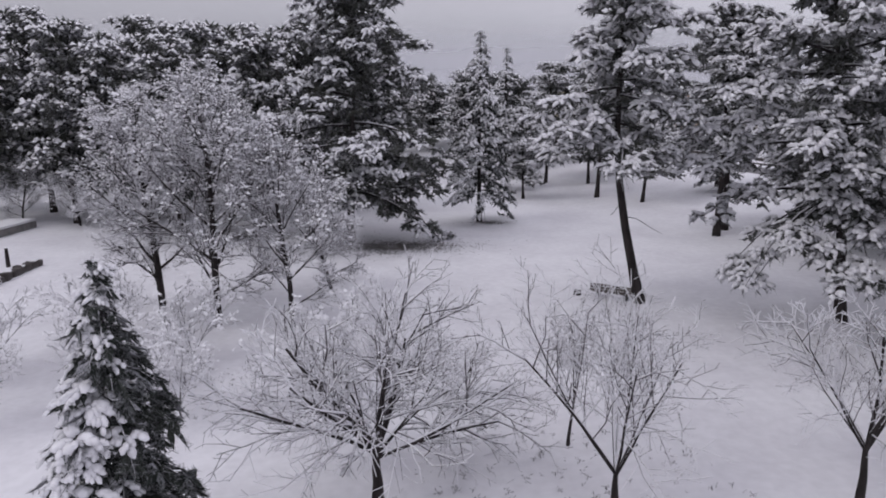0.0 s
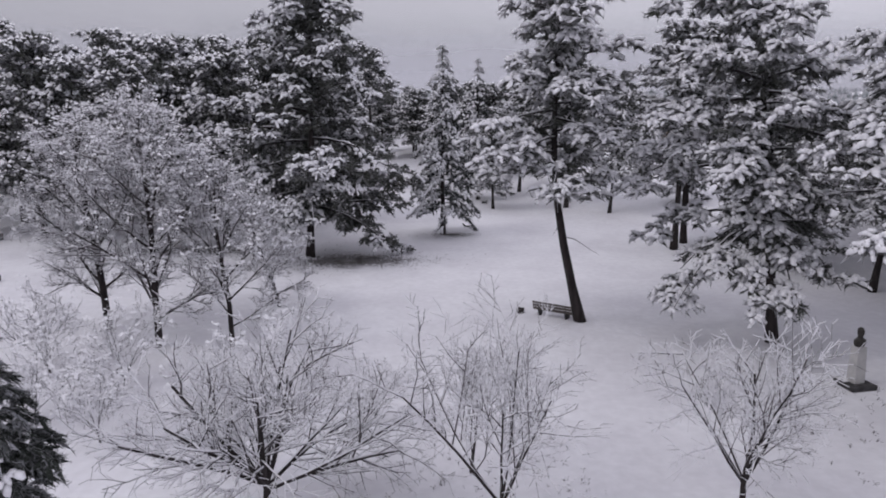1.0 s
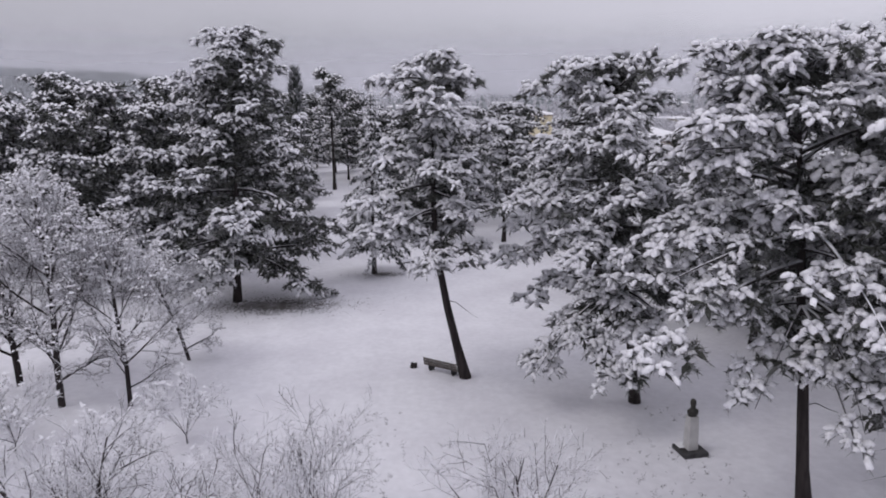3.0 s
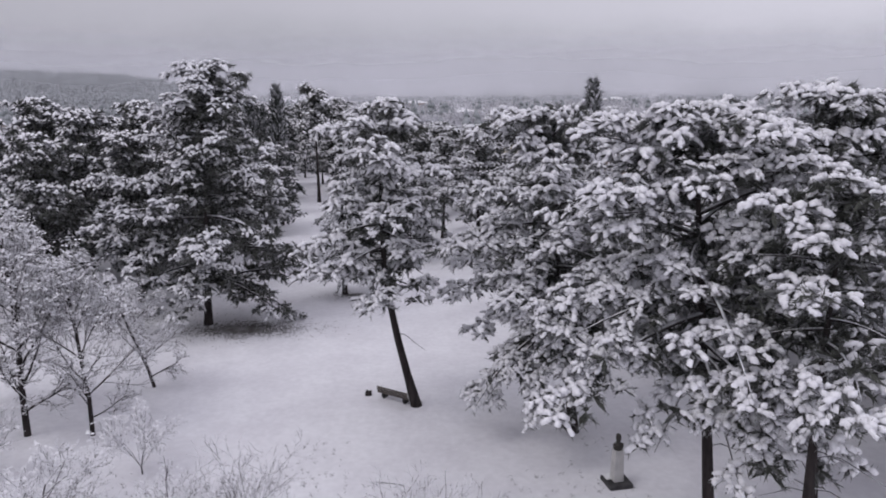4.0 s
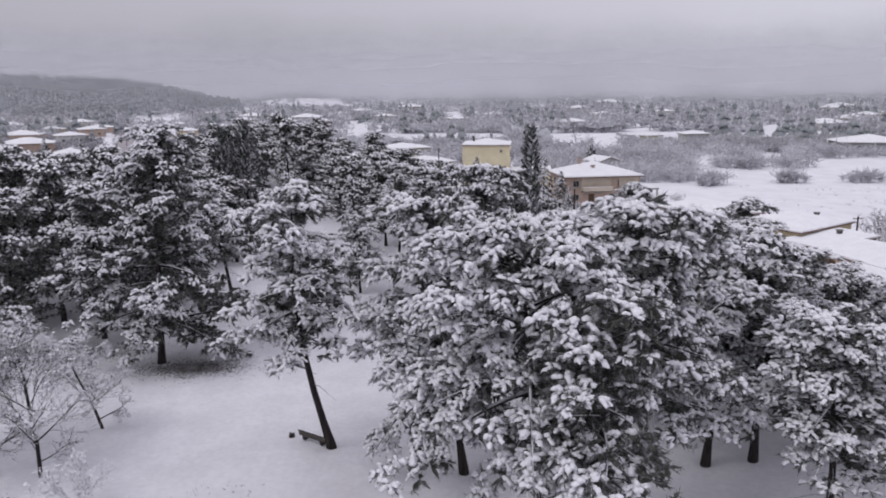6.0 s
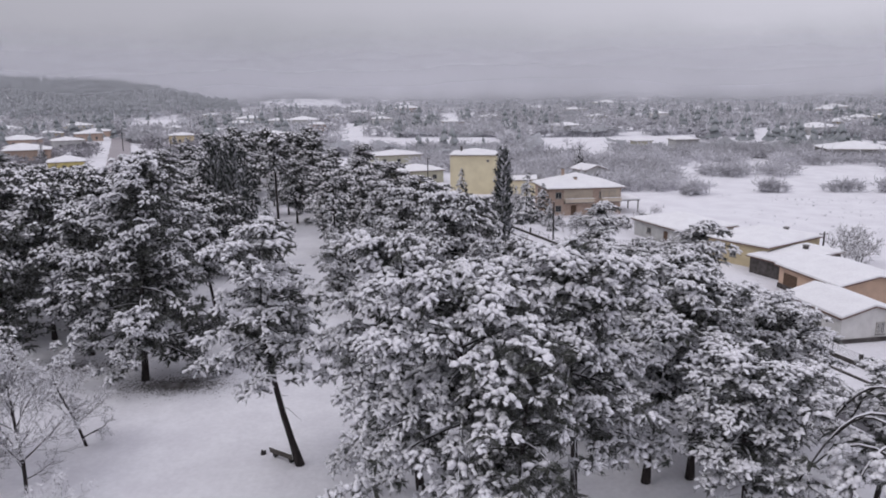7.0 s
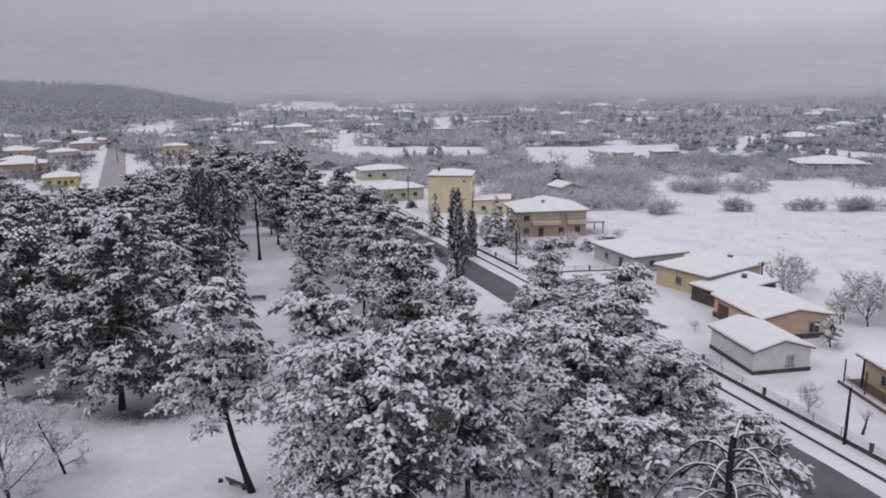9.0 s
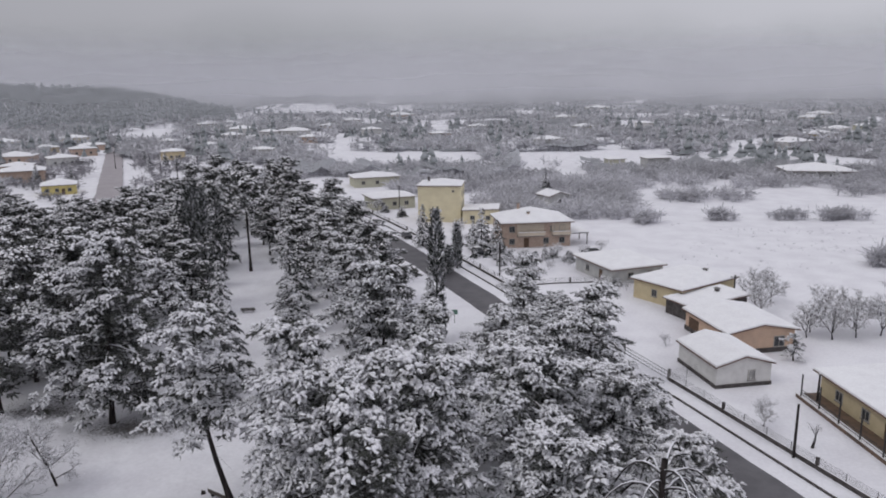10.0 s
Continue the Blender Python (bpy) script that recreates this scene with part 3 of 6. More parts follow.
def spruce(seed, h, cb, r, limbs_n=60, dense=2.2, pad=0.66, tufts=None, snow_share=0.66, droop=0.55, needle=None, snow_scale=1.0, name="spruce_tree", single=True, wind=0.5):
    """A spruce or fir: a cone of tiers of drooping boughs."""
    rng = np.random.default_rng(seed)
    tufts = tufts or PAD_MID
    ob = new(name)
    trunk = trunk_path(h, 0.009 * h + 0.06, (0, 0), (0, 0), rng)
    trunk = (trunk[0] * np.array([0.3, 0.3, 1]), trunk[1])
    limbs, P, F, S = [], [], [], []
    for i in range(limbs_n):
        u = (i + rng.uniform(0, 1)) / limbs_n
        z = cb + (h - cb) * u
        base = on_trunk(trunk, min(z, h * 0.96))
        az = i * 2.4 + rng.uniform(-0.4, 0.4)
        L = (r * (1 - u) ** 0.8 + 0.16) * rng.uniform(0.70, 1.14)
        s = np.linspace(0, 1, 5)
        d = np.array([math.cos(az), math.sin(az)])
        side_v = np.array([-d[1], d[0]])
        dr = droop * rng.uniform(0.75, 1.25)
        zz = base[2] + 0.15 * L * s - dr * L * s ** 2
        pts = np.concatenate([base[:2] + L * s[:, None] * d, zz[:, None]], 1)
        limbs.append((pts, np.linspace(0.02 + 0.01 * L, 0.008, 5)))
        n = int(L * dense) + 1
        for k in range(n):
            q = 0.25 + 0.70 * (k + rng.uniform(0.2, 0.9)) / n
            c = np.array([np.interp(q, s, pts[:, a]) for a in range(3)])
            off = rng.normal() * 0.13 * L * q
            c[:2] += side_v * off
            c[2] += rng.normal() * 0.06 - abs(off) * 0.25
            turn = np.clip(off / max(L * 0.25, 0.2), -1, 1) * 0.7 + rng.uniform(-0.3, 0.3)
            f2 = d * math.cos(turn) + side_v * math.sin(turn)
            P.append(c)
            F.append((f2[0], f2[1], 0.10 - 1.35 * dr * q + rng.uniform(-0.25, 0.2)))
            S.append(pad * rng.uniform(0.75, 1.2) * (0.45 + 0.55 * min(1.0, L / (0.6 * r))))
    for k in range(6):
        P.append(np.array([0, 0, h * 0.955 - 0.16 * k]) + rng.normal(size=3) * 0.03)
        F.append((math.cos(k * 2.4) * 0.7, math.sin(k * 2.4) * 0.7, 0.8))
        S.append((0.30 + 0.03 * k) * pad)
    P, F, S = np.array(P), np.array(F), np.array(S)
    scl = np.stack([S * 1.1, S * rng.uniform(0.75, 1.05, len(S)), S], 1)
    tree_parts(ob, limbs, trunk, P - F / np.linalg.norm(F, axis=1, keepdims=True) * 0.3 * S[:, None], F, scl, snow_share, snow_scale, tufts, needle or NEEDLE_DARK, rng, single, windward(P, F, rng, snow_share, wind))
    return ob


def cypress(seed, h, r, count=520, tufts=None, snow_share=0.28):
    """A column of upright sprays."""
    rng = np.random.default_rng(seed)
    ob = new("cypress_tree")
    trunk = trunk_path(h * 0.9, 0.16, (0, 0), (0, 0), rng)
    trunk = (trunk[0] * np.array([0.2, 0.2, 1]), trunk[1])
    u = rng.random(count) ** 0.9
    z = 0.4 + (h - 0.7) * u
    rr = r * np.sin(np.clip(0.25 + 0.80 * (1 - u), 0, 1) * math.pi / 2) * np.where(u > 0.85, np.sqrt(np.clip((1.02 - u) / 0.17, 0, 1)), 1.0) * rng.uniform(0.55, 1.08, count)
    az = rng.uniform(0, 2 * math.pi, count)
    P = np.stack([rr * np.cos(az), rr * np.sin(az), z - 0.4], 1)
    F = np.stack([0.45 * np.cos(az) + rng.normal(size=count) * 0.15, 0.45 * np.sin(az) + rng.normal(size=count) * 0.15, np.full(count, 1.0)], 1)
    S = rng.uniform(0.6, 1.1, count)
    tree_parts(ob, [], trunk, P, F, np.stack([S, S, S], 1), snow_share, 1.0, tufts or TUFT_NEAR, NEEDLE_DARK, rng)
    return ob


def bare_tree(seed, h, spread, stems, counts, trunk_h, r0, up=0.5, snow_blobs=0, twig_r=0.007, name="bare_tree", snow_r=1.0, leader=False):
    """A leafless tree: stems, limbs, twigs, each carrying a line of snow."""
    rng = np.random.default_rng(seed)
    ob = new(name)
    levels = [[] for _ in range(len(counts) + 2)]

    def grow(p, d, L, rad, lev):
        n = 5 if lev < 2 else (4 if lev == 2 else 3)
        if lev == len(levels) - 1:
            n = 2
        pts, q, dd = [p], p.copy(), d.copy()
        for _ in range(n - 1):
            dd = dd + rng.normal(size=3) * (0.07 if lev < 2 else 0.13) + np.array([0, 0, 0.10 * up])
            dd /= np.linalg.norm(dd)
            q = q + dd * L / (n - 1)
            pts.append(q.copy())
        pts = np.array(pts)
        levels[lev].append((pts, np.linspace(rad, max(rad * 0.45, twig_r * 0.6), n)))
        if lev - 1 >= len(counts) or lev == 0:
            return
        for k in range(counts[lev - 1]):
            s = 0.22 + 0.78 * (k + rng.uniform(0, 1)) / counts[lev - 1]
            i = min(int(s * (n - 1)), n - 2)
            w = s * (n - 1) - i
            base = pts[i] * (1 - w) + pts[i + 1] * w
            ax = pts[i + 1] - pts[i]
            ax /= np.linalg.norm(ax)
            perp = np.cross(ax, rng.normal(size=3))
            perp /= np.linalg.norm(perp)
            a = rng.uniform(0.5, 1.05)
            nd = ax * math.cos(a) + perp * math.sin(a) + np.array([0, 0, 0.22 * up])
            grow(base, nd / np.linalg.norm(nd), L * rng.uniform(0.38, 0.62) * (1.15 - 0.45 * s), max(rad * rng.uniform(0.38, 0.55), twig_r), lev + 1)

    grow(np.array([0, 0, -0.15]), np.array([rng.normal() * 0.04, rng.normal() * 0.04, 1.0]), trunk_h + 0.15, r0, 0)
    top = levels[0][0][0][-1]
    for k in range(stems):
        az = k * 2.4 + rng.uniform(-0.3, 0.3)
        tilt = spread * (0.25 + 0.8 * ((k * 0.618) % 1.0)) if k else spread * 0.1
        d = np.array([math.sin(tilt) * math.cos(az), math.sin(tilt) * math.sin(az), math.cos(tilt)])
        zr = rng.uniform(0.6, 1.0)
        base = levels[0][0][0][-2] * (1 - zr) + top * zr
        if leader:
            q = (k + rng.uniform(0, 0.8)) / stems
            zl = trunk_h * (0.10 + 0.86 * q)
            tp = levels[0][0][0]
            base = np.array([np.interp(zl, tp[:, 2], tp[:, a]) for a in range(3)])
            tilt = spread * rng.uniform(0.7, 1.15) * (1 - 0.45 * q)
            d = np.array([math.sin(tilt) * math.cos(az), math.sin(tilt) * math.sin(az), math.cos(tilt)])
            grow(base, d, ((h - zl) * 0.42 + h * 0.10) * (0.5 + 0.5 * min(q * 3, 1)), r0 * rng.uniform(0.28, 0.42) * (1.1 - 0.5 * q), 1)
            continue
        grow(base, d, (h - trunk_h) * rng.uniform(0.68, 0.95), r0 * rng.uniform(0.24, 0.40), 1)
    v, f = tubes(levels[0], 8)
    link_tris("trunk", v, f, BARK, ob, smooth=True)
    for limb in levels[1]:
        v, f = tubes([limb], 6)
        link_tris("limb", v, f, BARK, ob, smooth=True)
    fine = [p for lev in levels[2:] for p in lev]
    v, f = tubes(fine, 3)
    stuff(link_tris("twigwork", v, f, TWIG, ob))
    snow = []
    for lev in levels[1:]:
        for pts, rad in lev:
            d = pts[-1] - pts[0]
            flat = math.hypot(d[0], d[1]) / max(np.linalg.norm(d), 1e-6)
            if flat > 0.35 and rng.random() < 0.9:
                up_ = np.zeros_like(pts)
                up_[:, 2] = rad * 0.8 + 0.003
                snow.append((pts + up_, np.minimum(rad * 0.6 + 0.006, 0.03) * snow_r))
    v, f = tubes(snow, 3)
    if snow_blobs:
        ends = np.array([p[0][-1] for p in levels[-1]])
        pick = rng.integers(0, len(ends), snow_blobs)
        P = ends[pick] + rng.normal(size=(snow_blobs, 3)) * 0.10
        ang = rng.uniform(0, 6.28, snow_blobs)
        F = np.stack([np.cos(ang), np.sin(ang), rng.uniform(-0.4, 0.3, snow_blobs)], 1)
        S = rng.uniform(0.14, 0.42, snow_blobs)
        v2, f2 = scatter_many(TUFT_FAR[1], P, basis(F), np.stack([S, S, S], 1), rng)
        f = np.concatenate([f, f2 + len(v)])
        v = np.concatenate([v, v2])
    stuff(link_tris("snow", v, f, SNOW_CAP, ob, "snow lying on the twigs"))
    return ob


def put(ob, x, y, label, category="tree", group="", turn=0.0, size=1.0, wide=None, z=None):
    zz = ground_z(x, y) if z is None else z
    ob.matrix_basis = Matrix.Translation((x, y, zz)) @ Matrix.Rotation(turn, 4, "Z") @ Matrix.Diagonal((wide or size, wide or size, size, 1))
    return tagged(ob, label, category, group)


def put_copy(ob, x, y, turn=0.0, size=1.0, wide=None):
    c = copy_thing(ob, Matrix.Identity(4))
    if "pine" in ob.name or "spruce" in ob.name:
        turn = (turn * 1.7) % 1.6 - 0.8
    c.matrix_basis = Matrix.Translation((x, y, ground_z(x, y))) @ Matrix.Rotation(turn, 4, "Z") @ Matrix.Diagonal((wide or size, wide or size, size, 1))
    return c


PARK_PINES, GROVE = "pines of the park clearing", "pines of the grove"
MID = dict(tufts=PAD_MID, pad=0.74, per=4.6, clump=0.95)
put(pine(11, 18.8, 7.9, 4.9, lean=(-2.2, -1.2), bend=(-0.8, 0.2), limbs_n=34), 10.7, 38.5, "snow-laden pine with a curved dark trunk beside a bench", group=PARK_PINES)
put(pine(12, 21.3, 3.6, 8.0, lean=(0.8, 0.5), limbs_n=54, snow_share=0.70, needle=NEEDLE_WOOD, fill=2.6, taper=0.66, hang=((-10, 6.8, 3.6), (20, 5.5, 2.5), (250, 5.0, 2.0)), **MID), -7.2, 55.0, "broad dark pine with heavy layered snowy boughs", group=PARK_PINES)
put(pine(13, 14.5, 6.0, 4.2, lean=(-4.2, 0.5), bend=(0.6, 0), limbs_n=26, **MID), -5.3, 72.5, "leaning pine with a bare slanting trunk", group=PARK_PINES)
put(spruce(14, 16.8, 2.2, 3.6, limbs_n=76, droop=0.72), 3.1, 63.8, "slender dark spruce with hanging snowy boughs", group=PARK_PINES)
put(pine(15, 18.2, 6.0, 6.2, lean=(-2.0, -0.6), limbs_n=40, taper=0.36, hang=((185, 5.0, 3.6), (205, 4.4, 3.4), (238, 4.4, 3.3), (268, 3.8, 3.0), (160, 4.2, 3.0), (310, 3.6, 2.6))), 19.7, 34.9, "wide pine with low drooping boughs weighed down by snow", group=GROVE)
put(pine(16, 18.6, 8.3, 6.0, lean=(-1.8, 0.6), limbs_n=40, dead=10, taper=0.38, hang=((235, 3.4, 2.8), (258, 4.4, 3.2), (285, 4.2, 2.8), (320, 4.4, 3.0))), 23.5, 23.9, "tall pine with dead lower branches and a thick snowy crown", group=GROVE)
PINE_A = put(pine(17, 19.2, 8.8, 5.2, limbs_n=36, dead=8, taper=0.42), 28.5, 25.8, "snow-laden pine with a straight dark trunk", group=GROVE)
PINE_B = put(pine(18, 17.0, 6.4, 5.6, lean=(1.0, -0.6), limbs_n=36), 29.5, 43.3, "snow-laden pine with a slightly bent trunk", group=GROVE, size=0.76, wide=0.85)
put(pine(30, 16.4, 8.6, 3.7, lean=(0.7, 0.3), limbs_n=24, dead=9, snow_share=0.5), 24.3, 18.5, "pine with a bare lower trunk and broken dead branches", group=GROVE)
MID_A = put(pine(20, 17.5, 6.6, 5.2, lean=(0.5, 0.6), limbs_n=36, **MID), 21.4, 56.6, "snow-laden pine with a straight dark trunk", group=GROVE)
MID_B = put(pine(28, 17.0, 5.0, 5.4, lean=(1.4, -0.4), limbs_n=36, **MID), 26.9, 55.5, "snow-laden pine with a slightly bent trunk", group=GROVE, size=0.78, wide=0.8)
put(pine(29, 16.8, 9.6, 4.1, lean=(1.2, 0.4), bend=(-0.5, 0.0), limbs_n=24, **MID), 22.8, 58.6, "pine with a long bare trunk and a snowy crown", group=GROVE)
MID_C = put(pine(19, 15.5, 4.2, 5.0, lean=(-0.6, 0.4), limbs_n=34, **MID), 36.0, 52.0, "rounded pine thickly covered with snow", group=GROVE, size=0.8, wide=0.95)
for base, x, y, turn, size, wide in (
    (PINE_B, 35.2, 34.9, 1.9, 0.92, 1.05), (PINE_A, 38.2, 34.8, 4.0, 0.76, 0.95), (MID_C, 46.9, 59.8, 1.0, 0.80, 0.98), (MID_C, 41.4, 79.5, 3.0, 0.74, 0.80),
    (MID_A, 16.2, 77.2, 1.2, 0.86, 0.88), (MID_B, 19.9, 72.9, 5.2, 0.72, 0.70), (MID_A, 41.0, 47.5, 0.6, 0.70, 0.80), (PINE_B, 44.0, 39.5, 3.3, 0.66, 0.85),
    (MID_A, 12.5, 89.8, 2.9, 0.82, 0.80), (MID_C, 8.5, 77.9, 0.9, 0.62, 0.60), (MID_B, 35.0, 44.5, 5.9, 0.78, 0.85), (MID_C, 27.3, 49.0, 3.9, 0.76, 0.85),
    (MID_B, 41.8, 55.0, 1.3, 0.66, 0.80), (MID_B, 39.5, 61.0, 2.9, 0.58, 0.75), (MID_A, 47.0, 40.0, 5.4, 0.52, 0.70),
    (PINE_A, 37.5, 24.5, 1.1, 0.70, 0.87), (PINE_B, 46.2, 27.5, 2.1, 0.64, 0.76), (MID_B, 43.0, 36.5, 4.6, 0.66, 0.85), (MID_B, 43.5, 71.0, 2.0, 0.52, 0.65),
):
    put_copy(base, x, y, turn, size, wide)
put(spruce(21, 16.5, 1.6, 3.6, limbs_n=64), 7.2, 84.7, "full spruce with tiers of snowy boughs", group=GROVE)
put(spruce(22, 11.6, 1.0, 2.9, limbs_n=50), 28.0, 73.9, "young spruce dusted with snow", group=GROVE)
put(cypress(23, 19.0, 1.05, 620), 28.9, 77.4, "tall dark column-shaped cypress with specks of snow", group="cypresses")
put(cypress(24, 20.0, 1.15, 620, snow_share=0.15), -10.5, 101.0, "tall dark column-shaped cypress among the pines", group="cypresses")
CYP = put(cypress(25, 9.0, 0.7, 360, snow_share=0.45), 32.7, 118.0, "slender cypress beside the road, flecked with snow", group="cypresses")
put_copy(CYP, 31.0, 114.0, 1.0, 0.62, 0.9)
SMALL_SPRUCE = put(spruce(26, 8.8, 0.4, 3.0, limbs_n=46, dense=1.9), 38.2, 132.4, "bluish young spruce in a front garden, dusted with snow", group="garden spruces", size=1.12)
put_copy(SMALL_SPRUCE, 41.3, 131.4, 2.0, 0.85, 0.9)
put_copy(SMALL_SPRUCE, 25.6, 138.0, 2.0, 1.12, 0.85)
put_copy(SMALL_SPRUCE, 62.0, 205.0, 2.0, 1.0, 1.0)

# the fir close by and the leafless trees in front
put(spruce(27, 7.9, 0.3, 2.35, limbs_n=66, dense=3.4, pad=0.62, tufts=PAD_FIR, droop=0.62, snow_share=0.30, snow_scale=1.1, wind=0.6, name="fir_tree"), -7.9, 16.2,
    "dark green fir with thick pads of snow on its boughs", group="young firs")
NEAR_BARE = "leafless trees in the snow"
put(bare_tree(41, 6.7, 1.50, 17, (9, 6, 3), 1.7, 0.20, up=0.10, snow_r=1.3), -1.9, 18.6, "wide-spreading leafless tree with snow along its twigs", group=NEAR_BARE)
put(bare_tree(42, 6.6, 0.95, 8, (9, 6, 3), 1.0, 0.14, up=0.35, snow_r=1.3), 4.7, 18.6, "upright leafless tree with three snowy stems", group=NEAR_BARE)
put(bare_tree(43, 6.4, 1.2, 8, (9, 6, 3), 1.8, 0.15, up=0.25, snow_r=1.3), 11.6, 18.6, "leafless tree forking low with snow on its limbs", group=NEAR_BARE)
put(bare_tree(44, 4.6, 0.6, 4, (6, 5, 3), 1.4, 0.07, up=0.6), 4.0, 22.2, "thin leafless sapling powdered with snow", group=NEAR_BARE)
BARE_BIG = put(bare_tree(45, 12.6, 1.0, 19, (9, 7, 4), 11.0, 0.20, up=0.25, leader=True, snow_blobs=2600, twig_r=0.010, snow_r=0.95), -11.3, 35.0, "tall leafless tree white with snow to its finest twigs", group=NEAR_BARE)
BARE_MID = put(bare_tree(46, 10.5, 0.95, 17, (9, 6, 4), 9.0, 0.14, up=0.28, leader=True, snow_blobs=1600, twig_r=0.010, snow_r=0.95), -7.6, 35.0, "leafless tree with fine frosted twigs", group=NEAR_BARE)
put(bare_tree(47, 7.8, 1.1, 13, (8, 6, 4), 6.4, 0.12, up=0.25, leader=True, snow_blobs=900, twig_r=0.010, snow_r=0.95), -6.7, 41.9, "small leafless tree with spreading frosted twigs", group=NEAR_BARE)
put_copy(BARE_BIG, -15.2, 38.0, 2.0, 0.92, 1.0)
put_copy(BARE_MID, -38.5, 66.0, 4.0, 0.55, 0.7)
put_copy(BARE_MID, -32.0, 63.5, 2.0, 0.5, 0.7)
put_copy(BARE_MID, -30.0, 68.0, 5.0, 0.6, 0.7)

SHRUB = put(bare_tree(48, 3.4, 0.9, 8, (5, 4, 3), 0.4, 0.05, up=0.4, snow_blobs=420, twig_r=0.008, snow_r=1.2, name="shrub"), -13.0, 26.5, "frosted leafless shrub in the snow", "shrub", "shrubs")
for x, y, turn, size in ((-9.5, 24.5, 1.0, 0.9), (-16.5, 24.0, 2.0, 1.0), (-5.0, 26.5, 3.0, 1.1), (-11.0, 30.0, 4.0, 1.1), (-19.0, 28.0, 5.0, 1.2), (-3.0, 30.5, 0.5, 1.0), (-15.0, 31.5, 1.5, 1.2), (0.5, 26.0, 2.5, 0.8)):
    put_copy(SHRUB, x, y, turn, size)

# the pine by the road whose top has broken off
BROKEN = new("broken_pine")
_rng = np.random.default_rng(51)
_tr = trunk_path(13.4, 0.34, (0.3, 0.2), (0.2, 0), _rng)
_tr = (_tr[0], np.maximum(_tr[1], 0.20))
_limbs = []
_P, _F, _S = [], [], []
for _k in range(17):
    _z, _az = 8.2 + 4.3 * _k / 17, _k * 2.4 + 0.3
    _L = _rng.uniform(3.0, 4.9)
    _s = np.linspace(0, 1, 8)
    _b = on_trunk(_tr, _z)
    _pts = _b + np.stack([_L * _s * math.cos(_az), _L * _s * math.sin(_az), 0.34 * _L * np.sin(_s * 2.2) - 0.75 * _L * _s ** 2.3], 1)
    _limbs.append((_pts, np.linspace(0.11, 0.045, 8)))
    for _j in range(5):
        _q = _rng.uniform(0.80, 1.0)
        _c = np.array([np.interp(_q, _s, _pts[:, a]) for a in range(3)]) + _rng.normal(size=3) * np.array([0.65, 0.65, 0.35])
        _P.append(_c)
        _F.append((math.cos(_az) + _rng.normal() * 0.5, math.sin(_az) + _rng.normal() * 0.5, -0.4))
        _S.append(_rng.uniform(0.7, 1.1))
_P, _F, _S = np.array(_P), np.array(_F), np.array(_S)
tree_parts(BROKEN, [(p + np.array([0, 0, 0.05]), r) for p, r in _limbs], _tr, _P, _F, np.stack([_S, _S, _S], 1), 0.75, 1.0, PAD_NEAR, NEEDLE, _rng)
put(BROKEN, 43.1, 20.5, "pine with a snapped-off top and bare arching branches coated with snow", group=GROVE)

# the wood behind the clearing
BACK = "pines of the wood behind the clearing"
BACK_A = put(pine(61, 17.5, 3.6, 5.8, limbs_n=30, pad=0.95, per=3.8, clump=1.15, tufts=PAD_FAR, dead=0, snow_share=0.74, single=False, needle=NEEDLE_WOOD, fill=1.6), -22.0, 67.0, "dark snow-dusted pine at the edge of the wood", group=BACK)
BACK_B = put(pine(62, 18.5, 4.2, 5.6, limbs_n=30, pad=0.95, per=3.8, clump=1.15, tufts=PAD_FAR, dead=0, snow_share=0.68, single=False, needle=NEEDLE_WOOD, fill=1.6), -28.0, 72.0, "dark snow-dusted pine at the edge of the wood", group=BACK)
BACK_C = put(spruce(63, 16.5, 2.0, 3.0, limbs_n=46, dense=1.3, pad=1.15, tufts=PAD_FAR, snow_share=0.62, single=False), -15.5, 128.0, "dark spruce in the wood, lightly snowed", group=BACK)
BACK_D = put(cypress(64, 17.0, 1.2, 320, tufts=TUFT_FAR, snow_share=0.15), -18.5, 125.0, "dark cypress in the wood", group=BACK)
put(pine(65, 20.0, 12.5, 3.6, limbs_n=18, pad=1.1, per=3.0, tufts=PAD_FAR, dead=3, single=False), -8.8, 123.0, "tall pine with a long bare trunk and a small high crown", group=BACK)
for k in range(16):
    put_copy((BACK_A, BACK_B, BACK_C)[k % 3], -74.0 + 4.6 * (k % 7) + 1.5 * math.sin(k * 2.1), 112.0 + 15.0 * (k // 7) + 4.0 * math.sin(k * 1.7), k * 1.3, 0.60 + 0.05 * math.sin(k * 3.0), 0.8)
for base, x, y, turn, size in ((BACK_A, -33.0, 65.0, 1.0, 1.0), (BACK_B, -38.5, 71.5, 2.2, 1.05), (BACK_A, -41.0, 66.0, 4.0, 0.95), (BACK_B, -19.5, 76.0, 4.8, 0.98),
                               (BACK_A, -14.5, 80.0, 2.6, 0.9), (BACK_B, -46.0, 74.0, 0.4, 1.0), (BACK_C, -22.8, 123.0, 0.0, 1.05), (BACK_D, -18.9, 119.1, 2.0, 1.08), (BACK_D, -15.1, 123.4, 1.0, 1.0), (BACK_C, -25.5, 120.0, 2.0, 0.9), (BACK_D, -21.0, 129.0, 0.0, 1.05),
                               (BACK_C, -36.0, 150.0, 0.0, 0.8), (BACK_A, -25.0, 86.0, 0.9, 0.9), (BACK_A, -15.5, 62.0, 2.9, 0.9), (BACK_B, -21.0, 57.5, 5.1, 0.85), (BACK_B, -13.0, 70.5, 1.1, 0.95), (BACK_A, -28.5, 63.5, 3.4, 0.9), (BACK_B, -33.0, 84.0, 3.7, 0.92), (BACK_C, -13.0, 112.0, 1.0, 0.95)):
    put_copy(base, x, y, turn, size)
wood_rng = np.random.default_rng(77)
planted = []
